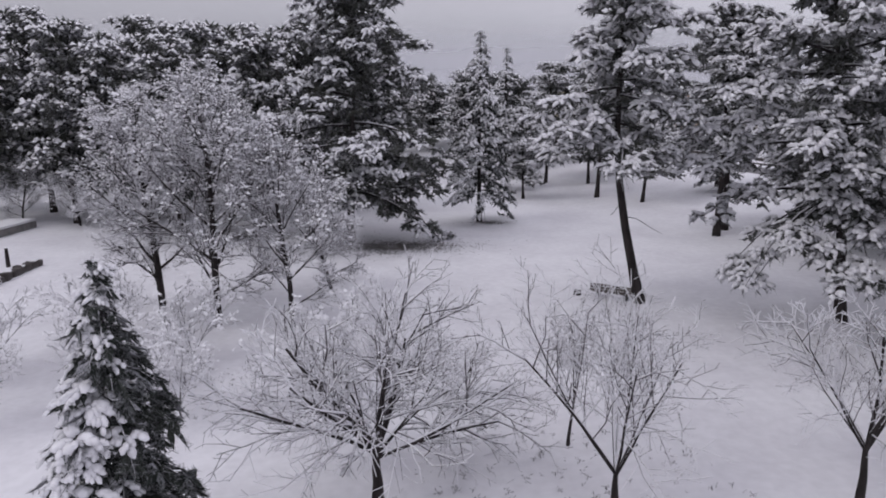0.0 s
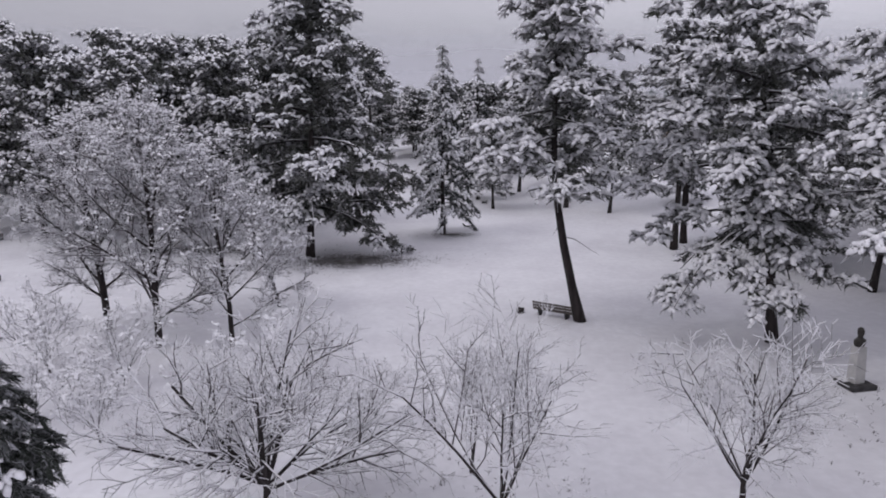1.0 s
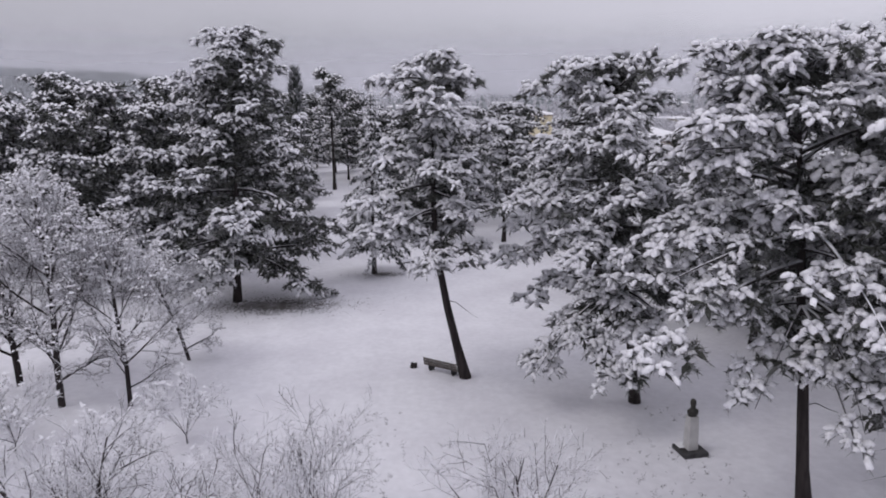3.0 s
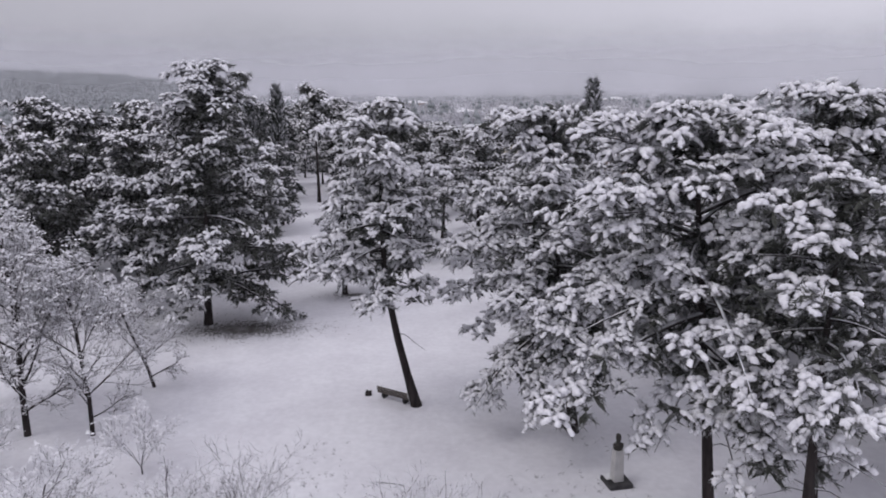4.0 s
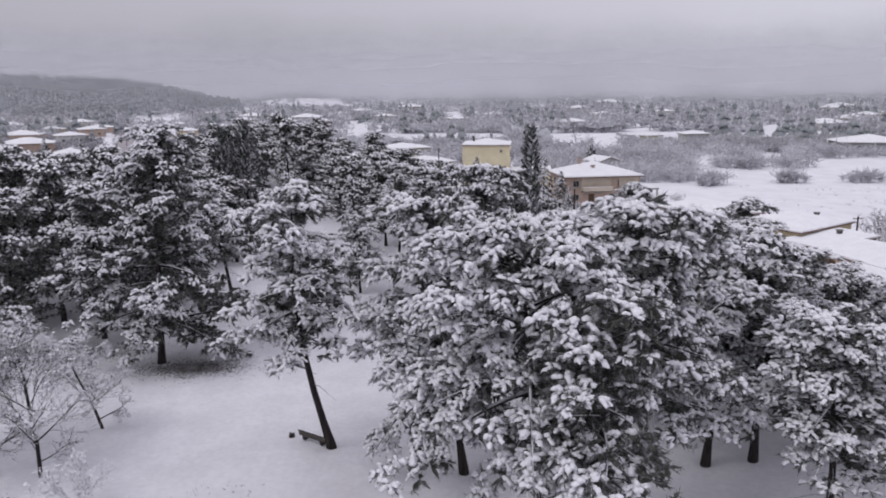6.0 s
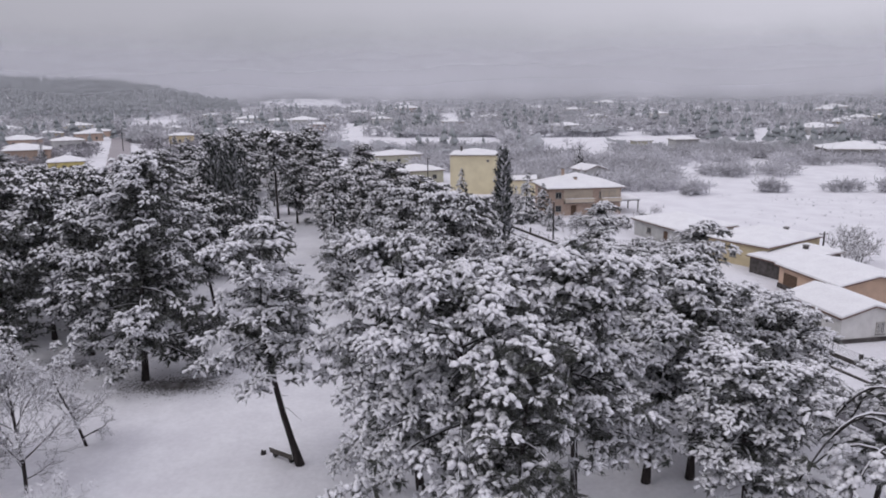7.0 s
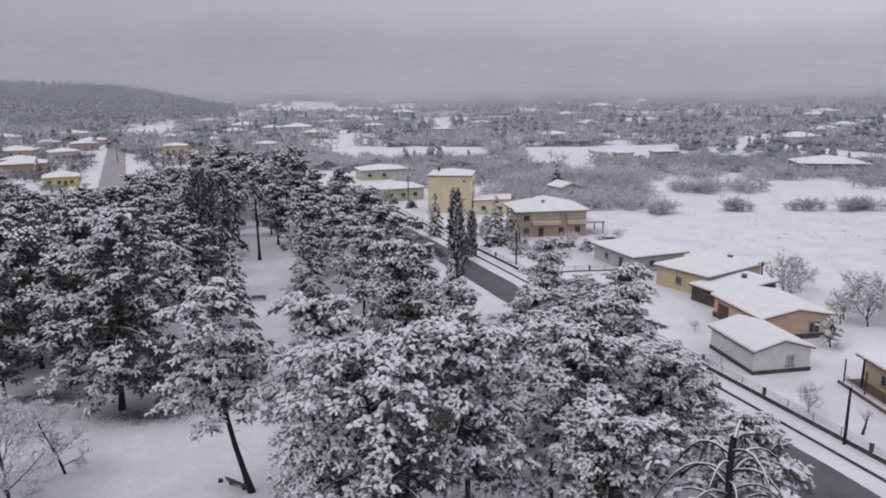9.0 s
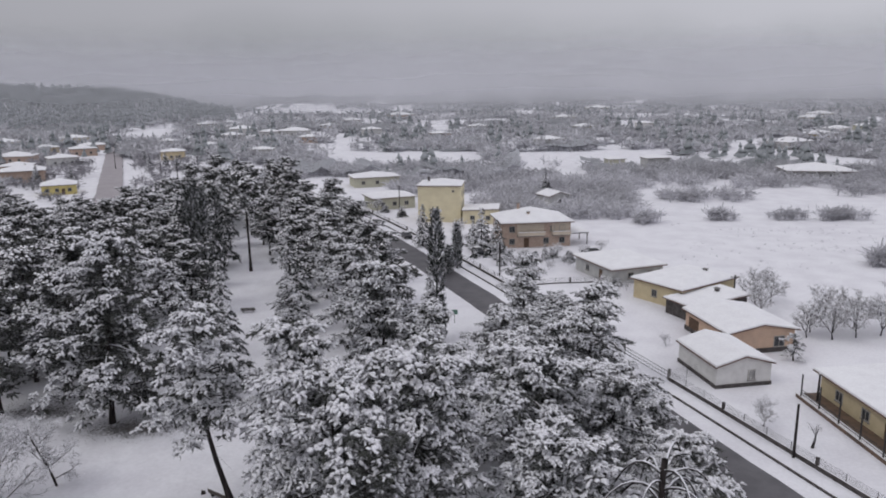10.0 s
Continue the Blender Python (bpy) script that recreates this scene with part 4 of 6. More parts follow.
tries = 0
while len(planted) < 84 and tries < 4000:
    tries += 1
    y = wood_rng.uniform(84, 205)
    x = wood_rng.uniform(-58 + (y - 84) * 0.16, 24 - (y - 84) * 0.27)
    if abs(x - (2.0 - (y - 84) * 0.22)) < 5.5 and y < 135:
        continue
    if float(road_x(y)) - x < (9.5 if y < 95 else 14.0) or any((x - a) ** 2 + (y - b) ** 2 < 23 for a, b in planted):
        continue
    if (x + 19) ** 2 + (y - 122) ** 2 < 60 or (x + 15) ** 2 + (y - 110) ** 2 < 40 or (x + 10.5) ** 2 + (y - 101) ** 2 < 12 or (x - 7.2) ** 2 + (y - 84.7) ** 2 < 30 or (x - 12.5) ** 2 + (y - 89.8) ** 2 < 20:
        continue
    planted.append((x, y))
    base = (BACK_A, BACK_B, BACK_A, BACK_C, BACK_B)[int(wood_rng.integers(0, 5))]
    put_copy(base, x, y, wood_rng.uniform(0, 6.28), wood_rng.uniform(0.62, 0.88), wood_rng.uniform(0.7, 0.9))
# the wood's far corner by the village
edge_rng = np.random.default_rng(78)
corner = []
while len(corner) < 26:
    y = edge_rng.uniform(140, 212)
    x = edge_rng.uniform(-108 + (212 - y) * 0.25, -50)
    if y > 172 and x > -92 - (y - 172) * 0.3 or any((x - a) ** 2 + (y - b) ** 2 < 34 for a, b in corner):
        continue
    corner.append((x, y))
    put_copy((BACK_A, BACK_B, BACK_C)[int(edge_rng.integers(0, 3))], x, y, edge_rng.uniform(0, 6.28), edge_rng.uniform(0.42, 0.6), edge_rng.uniform(0.6, 0.8))

# ---- houses ----
def roof_mesh(w, d, h, rise, over, kind):
    """Top vertices, top faces and the rim of a roof, ridge along y."""
    a, b = w / 2 + over, d / 2 + over
    drop = rise / (w / 2) * over if kind != "mono" else 0.0
    e = h - drop
    if kind == "gable":
        v = [(-a, -b, e), (a, -b, e), (a, b, e), (-a, b, e), (0, -b, h + rise), (0, b, h + rise)]
        return v, [(0, 4, 5, 3), (4, 1, 2, 5)], [0, 4, 1, 2, 5, 3]
    if kind == "hip":
        k = max(b - a, 0.25 * b)
        v = [(-a, -b, e), (a, -b, e), (a, b, e), (-a, b, e), (0, -k, h + rise), (0, k, h + rise)]
        return v, [(0, 4, 5, 3), (4, 1, 2, 5), (0, 1, 4), (3, 5, 2)], [0, 1, 2, 3]
    v = [(-a, -b, h), (a, -b, h + rise), (a, b, h + rise), (-a, b, h)]
    return v, [(0, 1, 2, 3)], [0, 1, 2, 3]


def roof_slab(name, w, d, h, rise, over, kind, thick, mat, parent, label=""):
    v, f, rim = roof_mesh(w, d, h, rise, over, kind)
    n = len(v)
    verts = [(x, y, z + thick) for x, y, z in v] + v
    faces = list(f) + [tuple(n + i for i in reversed(q)) for q in f]
    for i in range(len(rim)):
        p, q = rim[i], rim[(i + 1) % len(rim)]
        faces.append((p, n + p, n + q, q))
    bm = bmesh.new()
    bv = [bm.verts.new(c) for c in verts]
    for q in faces:
        bm.faces.new([bv[i] for i in q])
    bmesh.ops.recalc_face_normals(bm, faces=bm.faces[:])
    if mat is SNOW_ROOF:
        edges = [e for e in bm.edges if e.verts[0].co.z > 0 and all(vt in bv[:n] for vt in e.verts)]
        bmesh.ops.bevel(bm, geom=edges, offset=min(0.12, thick * 0.6), segments=2, affect="EDGES", profile=0.5)
    return part(name, bm, mat, parent, label)


def window(parent, side, u, z, w, h, hw, hd, shutters=False, name="window", bars=1):
    """A framed window on a wall: side f, b, l or r, u metres from its middle."""
    spot = {"f": (u, -hd, 0.0), "b": (u, hd, math.pi), "l": (-hw, u, -math.pi / 2), "r": (hw, u, math.pi / 2)}[side]
    win = new(name)
    win.parent = parent
    win.matrix_basis = Matrix.Translation((spot[0], spot[1], z)) @ Matrix.Rotation(spot[2], 4, "Z")
    bm = bmesh.new()
    t = 0.09
    for cx, cz, sx, sz in ((0, h / 2 - t / 2, w, t), (0, -h / 2 + t / 2, w, t), (-w / 2 + t / 2, 0, t, h - 2 * t), (w / 2 - t / 2, 0, t, h - 2 * t)):
        add_box(bm, cx, -0.03, cz, sx, 0.10, sz)
    for k in range(bars):
        add_box(bm, -w / 2 + w * (k + 1) / (bars + 1), -0.03, 0, 0.05, 0.06, h - 2 * t)
    part("frame", bm, FRAME_PAINT, win)
    box("pane", (0, -0.012, 0), (w - 2 * t, 0.03, h - 2 * t), GLASS, win)
    box("sill", (0, -0.07, -h / 2 - 0.04), (w + 0.16, 0.18, 0.06), CONCRETE, win)
    if shutters:
        for s in (-1, 1):
            box("shutter", (s * (w * 0.75 + 0.02), -0.03, 0), (w * 0.48, 0.05, h), SHUTTER, win)
    return win


def house(label, x, y, w, d, h, rot, wall_mat, roof="hip", rise=1.2, over=0.45, wins=(), doors=(), chimneys=(), category="house", snow=0.24, plinth=0.0, z=None, group="", roof_mat=None):
    ob = empty("house", x, y, (float(land(x, y)) if z is None else z) - 0.05, radians(rot))
    tagged(ob, label, category, group)
    hw, hd = w / 2, d / 2
    bm = bmesh.new()
    pts = [(-hw, -hd), (hw, -hd), (hw, hd), (-hw, hd)]
    lo = [bm.verts.new((px, py, -0.3)) for px, py in pts]
    hi = [bm.verts.new((px, py, h + (rise if roof == "mono" and px > 0 else 0))) for px, py in pts]
    for i in range(4):
        j = (i + 1) % 4
        if roof == "gable" and i in (0, 2):
            top = bm.verts.new((0, pts[i][1], h + rise))
            bm.faces.new([lo[i], lo[j], hi[j], top, hi[i]])
        else:
            bm.faces.new([lo[i], lo[j], hi[j], hi[i]])
    part("wall", bm, wall_mat, ob)
    roof_ob = roof_slab("roof", w, d, h + 0.01, rise, over, roof, 0.14, roof_mat or TILE, ob)
    roof_slab("snow_cover", w, d, h + 0.155, rise, over - 0.06, roof, snow, SNOW_ROOF, roof_ob, "thick even snow lying on the roof")
    if plinth:
        bm = bmesh.new()
        for cx, cy, sx, sy in ((0, -hd - 0.05, w + 0.2, 0.1), (0, hd + 0.05, w + 0.2, 0.1), (-hw - 0.05, 0, 0.1, d), (hw + 0.05, 0, 0.1, d)):
            add_box(bm, cx, cy, plinth / 2 - 0.1, sx, sy, plinth + 0.2)
        part("plinth", bm, DARK_WALL, ob, "dark damp plinth")
    for a in wins:
        window(ob, a[0], a[1], a[2], a[3], a[4], hw, hd, len(a) > 5 and a[5])
    for side_, u, dw, dh in doors:
        spot = {"f": (u, -hd - 0.02, 0.0), "b": (u, hd + 0.02, math.pi), "l": (-hw - 0.02, u, -math.pi / 2), "r": (hw + 0.02, u, math.pi / 2)}[side_]
        dr = box("door", (0, 0, 0), (dw, 0.08, dh), SHUTTER, ob, "brown wooden door")
        dr.matrix_basis = Matrix.Translation((spot[0], spot[1], dh / 2 + 0.05)) @ Matrix.Rotation(spot[2], 4, "Z")
    for cx, cy, cz, ch in chimneys:
        st = box("chimney", (cx, cy, cz + ch / 2), (0.55, 0.55, ch), BRICK if wall_mat is BRICK else DARK_WALL, ob, bevel=0.02)
        box("cap", (cx, cy, cz + ch + 0.06), (0.75, 0.75, 0.10), CONCRETE, st)
    return ob


# the white shed by the road: gable end with a barred window
shed = house("small white plastered outbuilding with a snowy gable roof", 64.1, 64.1, 7.0, 8.9, 2.75, 10, PLASTER_WHITE, "gable", 1.0, 0.35, plinth=0.5, category="outbuilding",
             wins=(("f", 1.0, 1.45, 1.0, 1.25),))
bm = bmesh.new()
for k in range(5):
    add_box(bm, 1.0 - 0.40 + 0.2 * k, -4.56, 1.45, 0.075, 0.05, 1.2)
part("window_grille", bm, PLASTER_WHITE, shed, "white upright window bars")
house("low salmon-coloured house with a wide snowy roof", 70.6, 76.0, 9.6, 11.0, 3.0, 10, PLASTER_ORANGE, "gable", 0.9, 0.5,
      wins=(("f", 2.6, 1.5, 1.6, 1.5),), doors=(("l", 3.2, 2.6, 2.2),), plinth=0.7)
house("ochre house with a snow-covered roof behind the outbuildings", 70.0, 97.0, 13.6, 9.6, 3.3, 34, PLASTER_OCHRE, "hip", 1.1, 0.5,
      wins=(("l", 0.5, 1.7, 1.1, 1.2),), chimneys=((4.0, -1.0, 3.6, 0.8),))
house("low dark outbuilding under a snowy lean-to roof", 70.6, 88.2, 11.0, 5.6, 2.3, 24, DARK_WALL, "mono", 0.5, 0.4, category="outbuilding", chimneys=((2.5, 0.5, 2.6, 0.9),),
      wins=(("f", 1.5, 1.3, 0.9, 0.8),))
house("pale grey house with a dark covered side and snowy hip roof", 62.6, 112.0, 10.6, 12.5, 2.9, 20, PLASTER_GREY, "hip", 1.2, 0.6,
      wins=(("f", 2.5, 1.5, 1.2, 1.1), ("f", -1.5, 1.5, 1.2, 1.1), ("l", 2.0, 1.5, 1.2, 1.1)), doors=(("l", -2.5, 1.0, 2.05),))
brick_house = house("two-storey house of dull red brick with a snowy hip roof", 49.9, 141.6, 15.0, 11.0, 5.6, 7.5, BRICK, "hip", 2.0, 0.7, chimneys=((-1.5, -3.2, 6.0, 1.5), (-2.4, 2.5, 6.4, 2.2)),
                    wins=(("f", -5.6, 4.2, 1.3, 1.3), ("f", 5.6, 4.2, 1.3, 1.3), ("f", 3.4, 4.2, 1.0, 1.3), ("l", -2.0, 4.2, 1.3, 1.3), ("l", 2.5, 4.2, 1.3, 1.3), ("f", -5.6, 1.5, 1.3, 1.3), ("f", 5.6, 1.5, 1.3, 1.3), ("f", 2.0, 1.5, 1.3, 1.3)),
                    doors=(("f", -2.4, 1.1, 2.1),))
PLASTER_BEIGE = material("beige_plaster", (0.60, 0.52, 0.42), (0.52, 0.45, 0.37), scale=0.8, fine=10, bump=0.2)
for bx, bw in ((-1.5, 6.0), (5.2, 4.0)):
    bal = box("balcony", (bx, -6.1, 2.75), (bw, 1.3, 0.16), CONCRETE, brick_house)
    box("parapet", (bx, -6.68, 3.20), (bw, 0.10, 0.75), PLASTER_BEIGE, bal, "beige plastered parapet")
    box("snow_cap", (bx, -6.66, 3.63), (bw, 0.22, 0.10), SNOW_ROOF, bal, bevel=0.03)
    box("bay", (bx, -5.53, 4.0), (bw, 0.06, 2.6), PLASTER_BEIGE, brick_house, "beige plastered bay")
porch = box("porch_roof", (9.6, -2.0, 2.7), (4.6, 6.0, 0.2), CONCRETE, brick_house)
box("snow_cover", (9.6, -2.0, 2.93), (4.6, 6.0, 0.26), SNOW_ROOF, porch, bevel=0.08)
for k in (-1, 1):
    box("porch_post", (11.6, -2.0 + 2.7 * k, 1.3), (0.2, 0.2, 2.6), CONCRETE, brick_house)

house("tall pale yellow block with a blank side wall", 29.9, 172.4, 11.2, 10.0, 9.4, -7, PLASTER_YELLOW, "hip", 1.0, 0.3, chimneys=((-3.2, -1.0, 9.8, 1.5),),
      wins=(("r", -2.0, 7.2, 1.1, 1.3), ("r", 2.0, 7.2, 1.1, 1.3), ("r", -2.0, 4.4, 1.1, 1.3), ("r", 2.0, 4.4, 1.1, 1.3), ("f", 3.6, 8.2, 0.6, 0.5)))
house("low yellow wing beside the tall block", 40.2, 168.0, 9.0, 8.0, 3.4, -7, PLASTER_YELLOW, "mono", 0.4, 0.3, wins=(("f", -2.0, 1.7, 1.2, 1.1), ("f", 2.0, 1.7, 1.2, 1.1)))
house("pale olive bungalow with a snowy hip roof", 14.6, 193.0, 12.5, 9.5, 3.4, 22, PLASTER_GREEN, "hip", 1.1, 0.6, wins=(("f", -3.5, 1.7, 1.3, 1.2), ("f", 0, 1.7, 1.3, 1.2), ("f", 3.6, 1.7, 1.3, 1.2), ("r", 0, 1.7, 1.3, 1.2)))
house("long pale olive house under snow", 6.0, 241.0, 16.0, 9.5, 3.4, 18, PLASTER_GREEN, "hip", 1.2, 0.6, wins=(("f", -5, 1.7, 1.3, 1.2), ("f", 0, 1.7, 1.3, 1.2), ("f", 5, 1.7, 1.3, 1.2)))
TERRACE = material("terrace_tiles", (0.17, 0.115, 0.085), (0.10, 0.075, 0.06), scale=1.2, fine=9, bump=0.3, rough=0.6)
ochre = house("ochre house with a terrace and snowy roof", 78.2, 47.5, 10.5, 19.0, 3.0, 4, PLASTER_OCHRE, "mono", 0.35, 0.7, wins=(("l", 6.0, 1.6, 1.3, 1.2), ("l", 1.5, 1.6, 1.3, 1.2), ("b", -2.0, 1.6, 1.2, 1.2)), doors=(("l", -2.0, 1.0, 2.1),), plinth=0.4)
box("terrace", (-6.6, 0.0, 0.18), (2.6, 19.6, 0.5), TERRACE, ochre, "brown wet terrace slab")
box("terrace_snow", (-7.5, 0.0, 0.46), (0.7, 19.4, 0.08), SNOW_ROOF, ochre)
for k in range(6):
    box("terrace_post", (-7.75, -8.5 + 3.5 * k, 1.6), (0.12, 0.12, 2.9), IRON, ochre)
for k in range(3):
    box("terrace_rail", (-7.75, 0.2, 0.75 + 0.25 * k), (0.05, 17.5, 0.05), IRON, ochre)
house("small house with a snowy roof among bare trees", 63.0, 194.5, 7.0, 7.0, 2.9, 25, PLASTER_GREY, "gable", 1.1, 0.4, wins=(("f", 0, 1.5, 1.2, 1.0),))
house("wide pale farmhouse with dark windows under a snowy hip roof", 165.0, 243.0, 22.0, 14.0, 3.9, -10, PLASTER_GREY, "hip", 2.0, 0.8,
      wins=tuple(("f", -9 + 3.0 * k, 2.0, 1.3, 1.5) for k in range(7)) + (("l", -3, 2.0, 1.3, 1.5), ("l", 2, 2.0, 1.3, 1.5)))

VILLAGE = "houses of the village"
FRONT4 = (("f", -3.6, 1.7, 1.2, 1.2), ("f", -0.6, 1.7, 1.2, 1.2), ("f", 3.2, 1.7, 1.2, 1.2), ("r", 0.0, 1.7, 1.2, 1.2))
house("lemon-yellow cottage with a snowy roof beside the street", -100.5, 229.0, 10.5, 9.0, 3.3, 25, PLASTER_LEMON, "hip", 1.5, 0.5, wins=FRONT4, doors=(("f", 1.3, 1.0, 2.1),), group=VILLAGE)
house("brick house with a snowy roof and a covered porch", -131.0, 262.0, 15.0, 11.0, 4.6, 25, BRICK, "hip", 1.8, 0.6, wins=FRONT4, chimneys=((1.0, 1.0, 5.2, 1.5),), group=VILLAGE)
v_rng = random.Random(5)
WALLS = (PLASTER_WHITE, PLASTER_GREY, PLASTER_OCHRE, PLASTER_GREEN, BRICK, PLASTER_YELLOW)
WORDS = {PLASTER_WHITE: "white", PLASTER_GREY: "grey", PLASTER_OCHRE: "ochre", PLASTER_GREEN: "pale olive", BRICK: "brick", PLASTER_YELLOW: "pale yellow"}
FAR_SPOTS = (
    (-177, 338, 20), (-205, 455, 18), (-172, 408, 15), (-146, 322, 14), (-135, 428, 12), (-172, 622, 16), (-120, 545, 22), (-107, 468, 16), (-75, 513, 24),
    (-53, 447, 13), (-60, 352, 12), (-90, 500, 14), (-53, 680, 18), (-12, 776, 30), (92, 402, 16), (104, 292, 8), (120, 288, 11),
)
FAR_SPOTS_EAST = (
    (262, 432, 20), (216, 372, 22), (300, 482, 18), (330, 500, 16), (235, 945, 34), (190, 560, 14), (140, 545, 18), (360, 640, 24), (410, 720, 26), (60, 560, 16), (150, 700, 22),
)
FAR_SPOTS_WEST = ((-150, 292, 13), (-160, 372, 14), (-190, 392, 13), (-215, 360, 16), (-103, 346, 12), (-236, 430, 18), (-100, 398, 12), (-60, 590, 18), (-140, 585, 16), (30, 470, 14), (-20, 520, 15))
for fx, fy, fw in FAR_SPOTS + FAR_SPOTS_EAST + FAR_SPOTS_WEST:
    wm = v_rng.choice(WALLS)
    house("distant %s house under a snowy roof" % WORDS[wm], fx, fy, fw * 0.9, fw * 0.6, v_rng.uniform(3.0, 4.2), v_rng.uniform(0, 40), wm, "hip", fw * 0.09, 0.5, wins=FRONT4 if fw > 11 and fy < 520 else (), group=VILLAGE, snow=0.3)

# ---- fences, walls and poles along the road ----
def fence(pts, label, step=2.6, post_h=1.45, wall_h=0.6, wires=6):
    """A low wall with posts and strained wires along a row of plan points."""
    ob = empty("fence", *pts[0], 0)
    tagged(ob, label, "fence", "fences")
    o = Vector((pts[0][0], pts[0][1], 0))
    line, acc = [Vector((*pts[0], 0)) - o], 0.0
    for a, b in zip(pts, pts[1:]):
        a, b = Vector((*a, 0)) - o, Vector((*b, 0)) - o
        n = max(1, round((b - a).length / step))
        line += [a.lerp(b, (k + 1) / n) for k in range(n)]
    z0 = float(land(*pts[0]))
    for a, b in zip(line, line[1:]):
        mid, ang, ln = (a + b) / 2, math.atan2(b.y - a.y, b.x - a.x), (b - a).length
        if wall_h:
            w_ = box("low_wall", (mid.x, mid.y, z0 + wall_h / 2 - 0.1), (ln, 0.22, wall_h + 0.2), DARK_WALL, ob, rot=ang)
            box("snow_cap", (mid.x, mid.y, z0 + wall_h + 0.02), (ln, 0.12, 0.04), SNOW_ROOF, w_, rot=ang, bevel=0.012)
        for k in range(wires):
            zz = z0 + wall_h + 0.14 + (post_h - wall_h - 0.2) * k / max(wires - 1, 1)
            box("wire", (mid.x, mid.y, zz), (ln, 0.016, 0.016), IRON, ob, rot=ang)
    for k, p in enumerate(line):
        if k % 4:
            box("stake", (p.x, p.y, z0 + post_h / 2), (0.05, 0.05, post_h), IRON, ob)
            continue
        ps = box("post", (p.x, p.y, z0 + post_h / 2), (0.28, 0.28, post_h), DARK_WALL, ob, bevel=0.02)
        box("snow_cap", (p.x, p.y, z0 + post_h + 0.05), (0.29, 0.29, 0.10), SNOW_ROOF, ps, bevel=0.04)
    return ob


fence_line = [p for p, y in zip(shift(edge, FENCE_OFF), road_y)]
near = [p for p in fence_line if -22 < p[1] < 64]
fence(near, "wire fence on a dark low wall topped with snow")
fence([p for p in fence_line if 70 < p[1] < 101], "wire fence on a low wall before the front yards")
fence([p for p in fence_line if 103 < p[1] < 139], "garden wall with posts before the brick house")
fence([p for p in fence_line if 142 < p[1] < 205], "roadside fence before the olive bungalow")
fence([near[-1], (near[-1][0] + 5.0, near[-1][1] + 2.2)], "short yard fence with strained wires", wall_h=0.0)
fence([(43.5, 104.6), (50.0, 106.0), (58.0, 106.6)], "dark boundary fence between two yards", wall_h=0.2, post_h=1.1)

gate = empty("gate", near[-1][0], near[-1][1], 1.4)
tagged(gate, "iron yard gate standing closed between two posts", "gate")
gp = Vector((*fence_line[[p for p in range(len(fence_line)) if 70 < fence_line[p][1]][0]], 0)) - Vector((*near[-1], 0))
ga = math.atan2(gp.y, gp.x)
for k in range(2):
    box("gate_post", (gp.x * k, gp.y * k, 0.8), (0.3, 0.3, 1.6), CONCRETE, gate, bevel=0.02)
for k in range(3):
    box("gate_rail", (gp.x / 2, gp.y / 2, 0.3 + 0.45 * k), (gp.length, 0.04, 0.05), IRON, gate, rot=ga)
for k in range(16):
    q = (k + 0.5) / 16
    box("gate_bar", (gp.x * q, gp.y * q, 0.72), (0.025, 0.025, 1.0), IRON, gate)


def utility_pole(x, y, h, label, arm=True, lamp=False):
    ob = empty("utility_pole", x, y, float(land(x, y)))
    tagged(ob, label, "pole", "poles")
    v, f = tubes([(np.array([(0, 0, -0.3), (0, 0, h * 0.5), (0, 0, h)]), np.array([0.15, 0.13, 0.10]))], 9)
    link_tris("pole", v, f, BARK, ob, smooth=True)
    cap_ = box("snow_cap", (0, 0, h + 0.03), (0.18, 0.18, 0.08), SNOW_ROOF, ob, bevel=0.03)
    if arm:
        ar = box("crossarm", (0, 0.12, h - 0.4), (1.3, 0.10, 0.10), WOOD, ob)
        for k in (-1, 0, 1):
            box("insulator", (0.55 * k, 0.12, h - 0.29), (0.08, 0.08, 0.14), FRAME_PAINT, ar)
    if lamp:
        hd_ = box("lamp_arm", (-0.6, 0, h - 0.1), (1.2, 0.06, 0.06), IRON, ob)
        box("lamp_head", (-1.25, 0, h - 0.12), (0.5, 0.2, 0.12), FRAME_PAINT, hd_, bevel=0.03)


utility_pole(62.7, 42.6, 5.7, "dark wooden pole beside the fence", arm=False)
utility_pole(76.3, 91.9, 5.0, "wooden service pole with a crossarm behind the houses")
utility_pole(71.0, 54.6, 3.6, "thin pole at the terrace corner", arm=False)
utility_pole(18.0, 184.0, 7.5, "wooden power pole by the roadside")
utility_pole(40.5, 112.0, 6.5, "lamp pole by the roadside", arm=False, lamp=True)
utility_pole(-66.0, 246.0, 7.0, "wooden power pole at the village street")
utility_pole(-78.0, 262.0, 7.5, "wooden power pole at the village street")
utility_pole(-140.0, 470.0, 10.0, "tall power pole on the far slope")
utility_pole(-112.0, 300.0, 8.0, "wooden power pole at the village street")

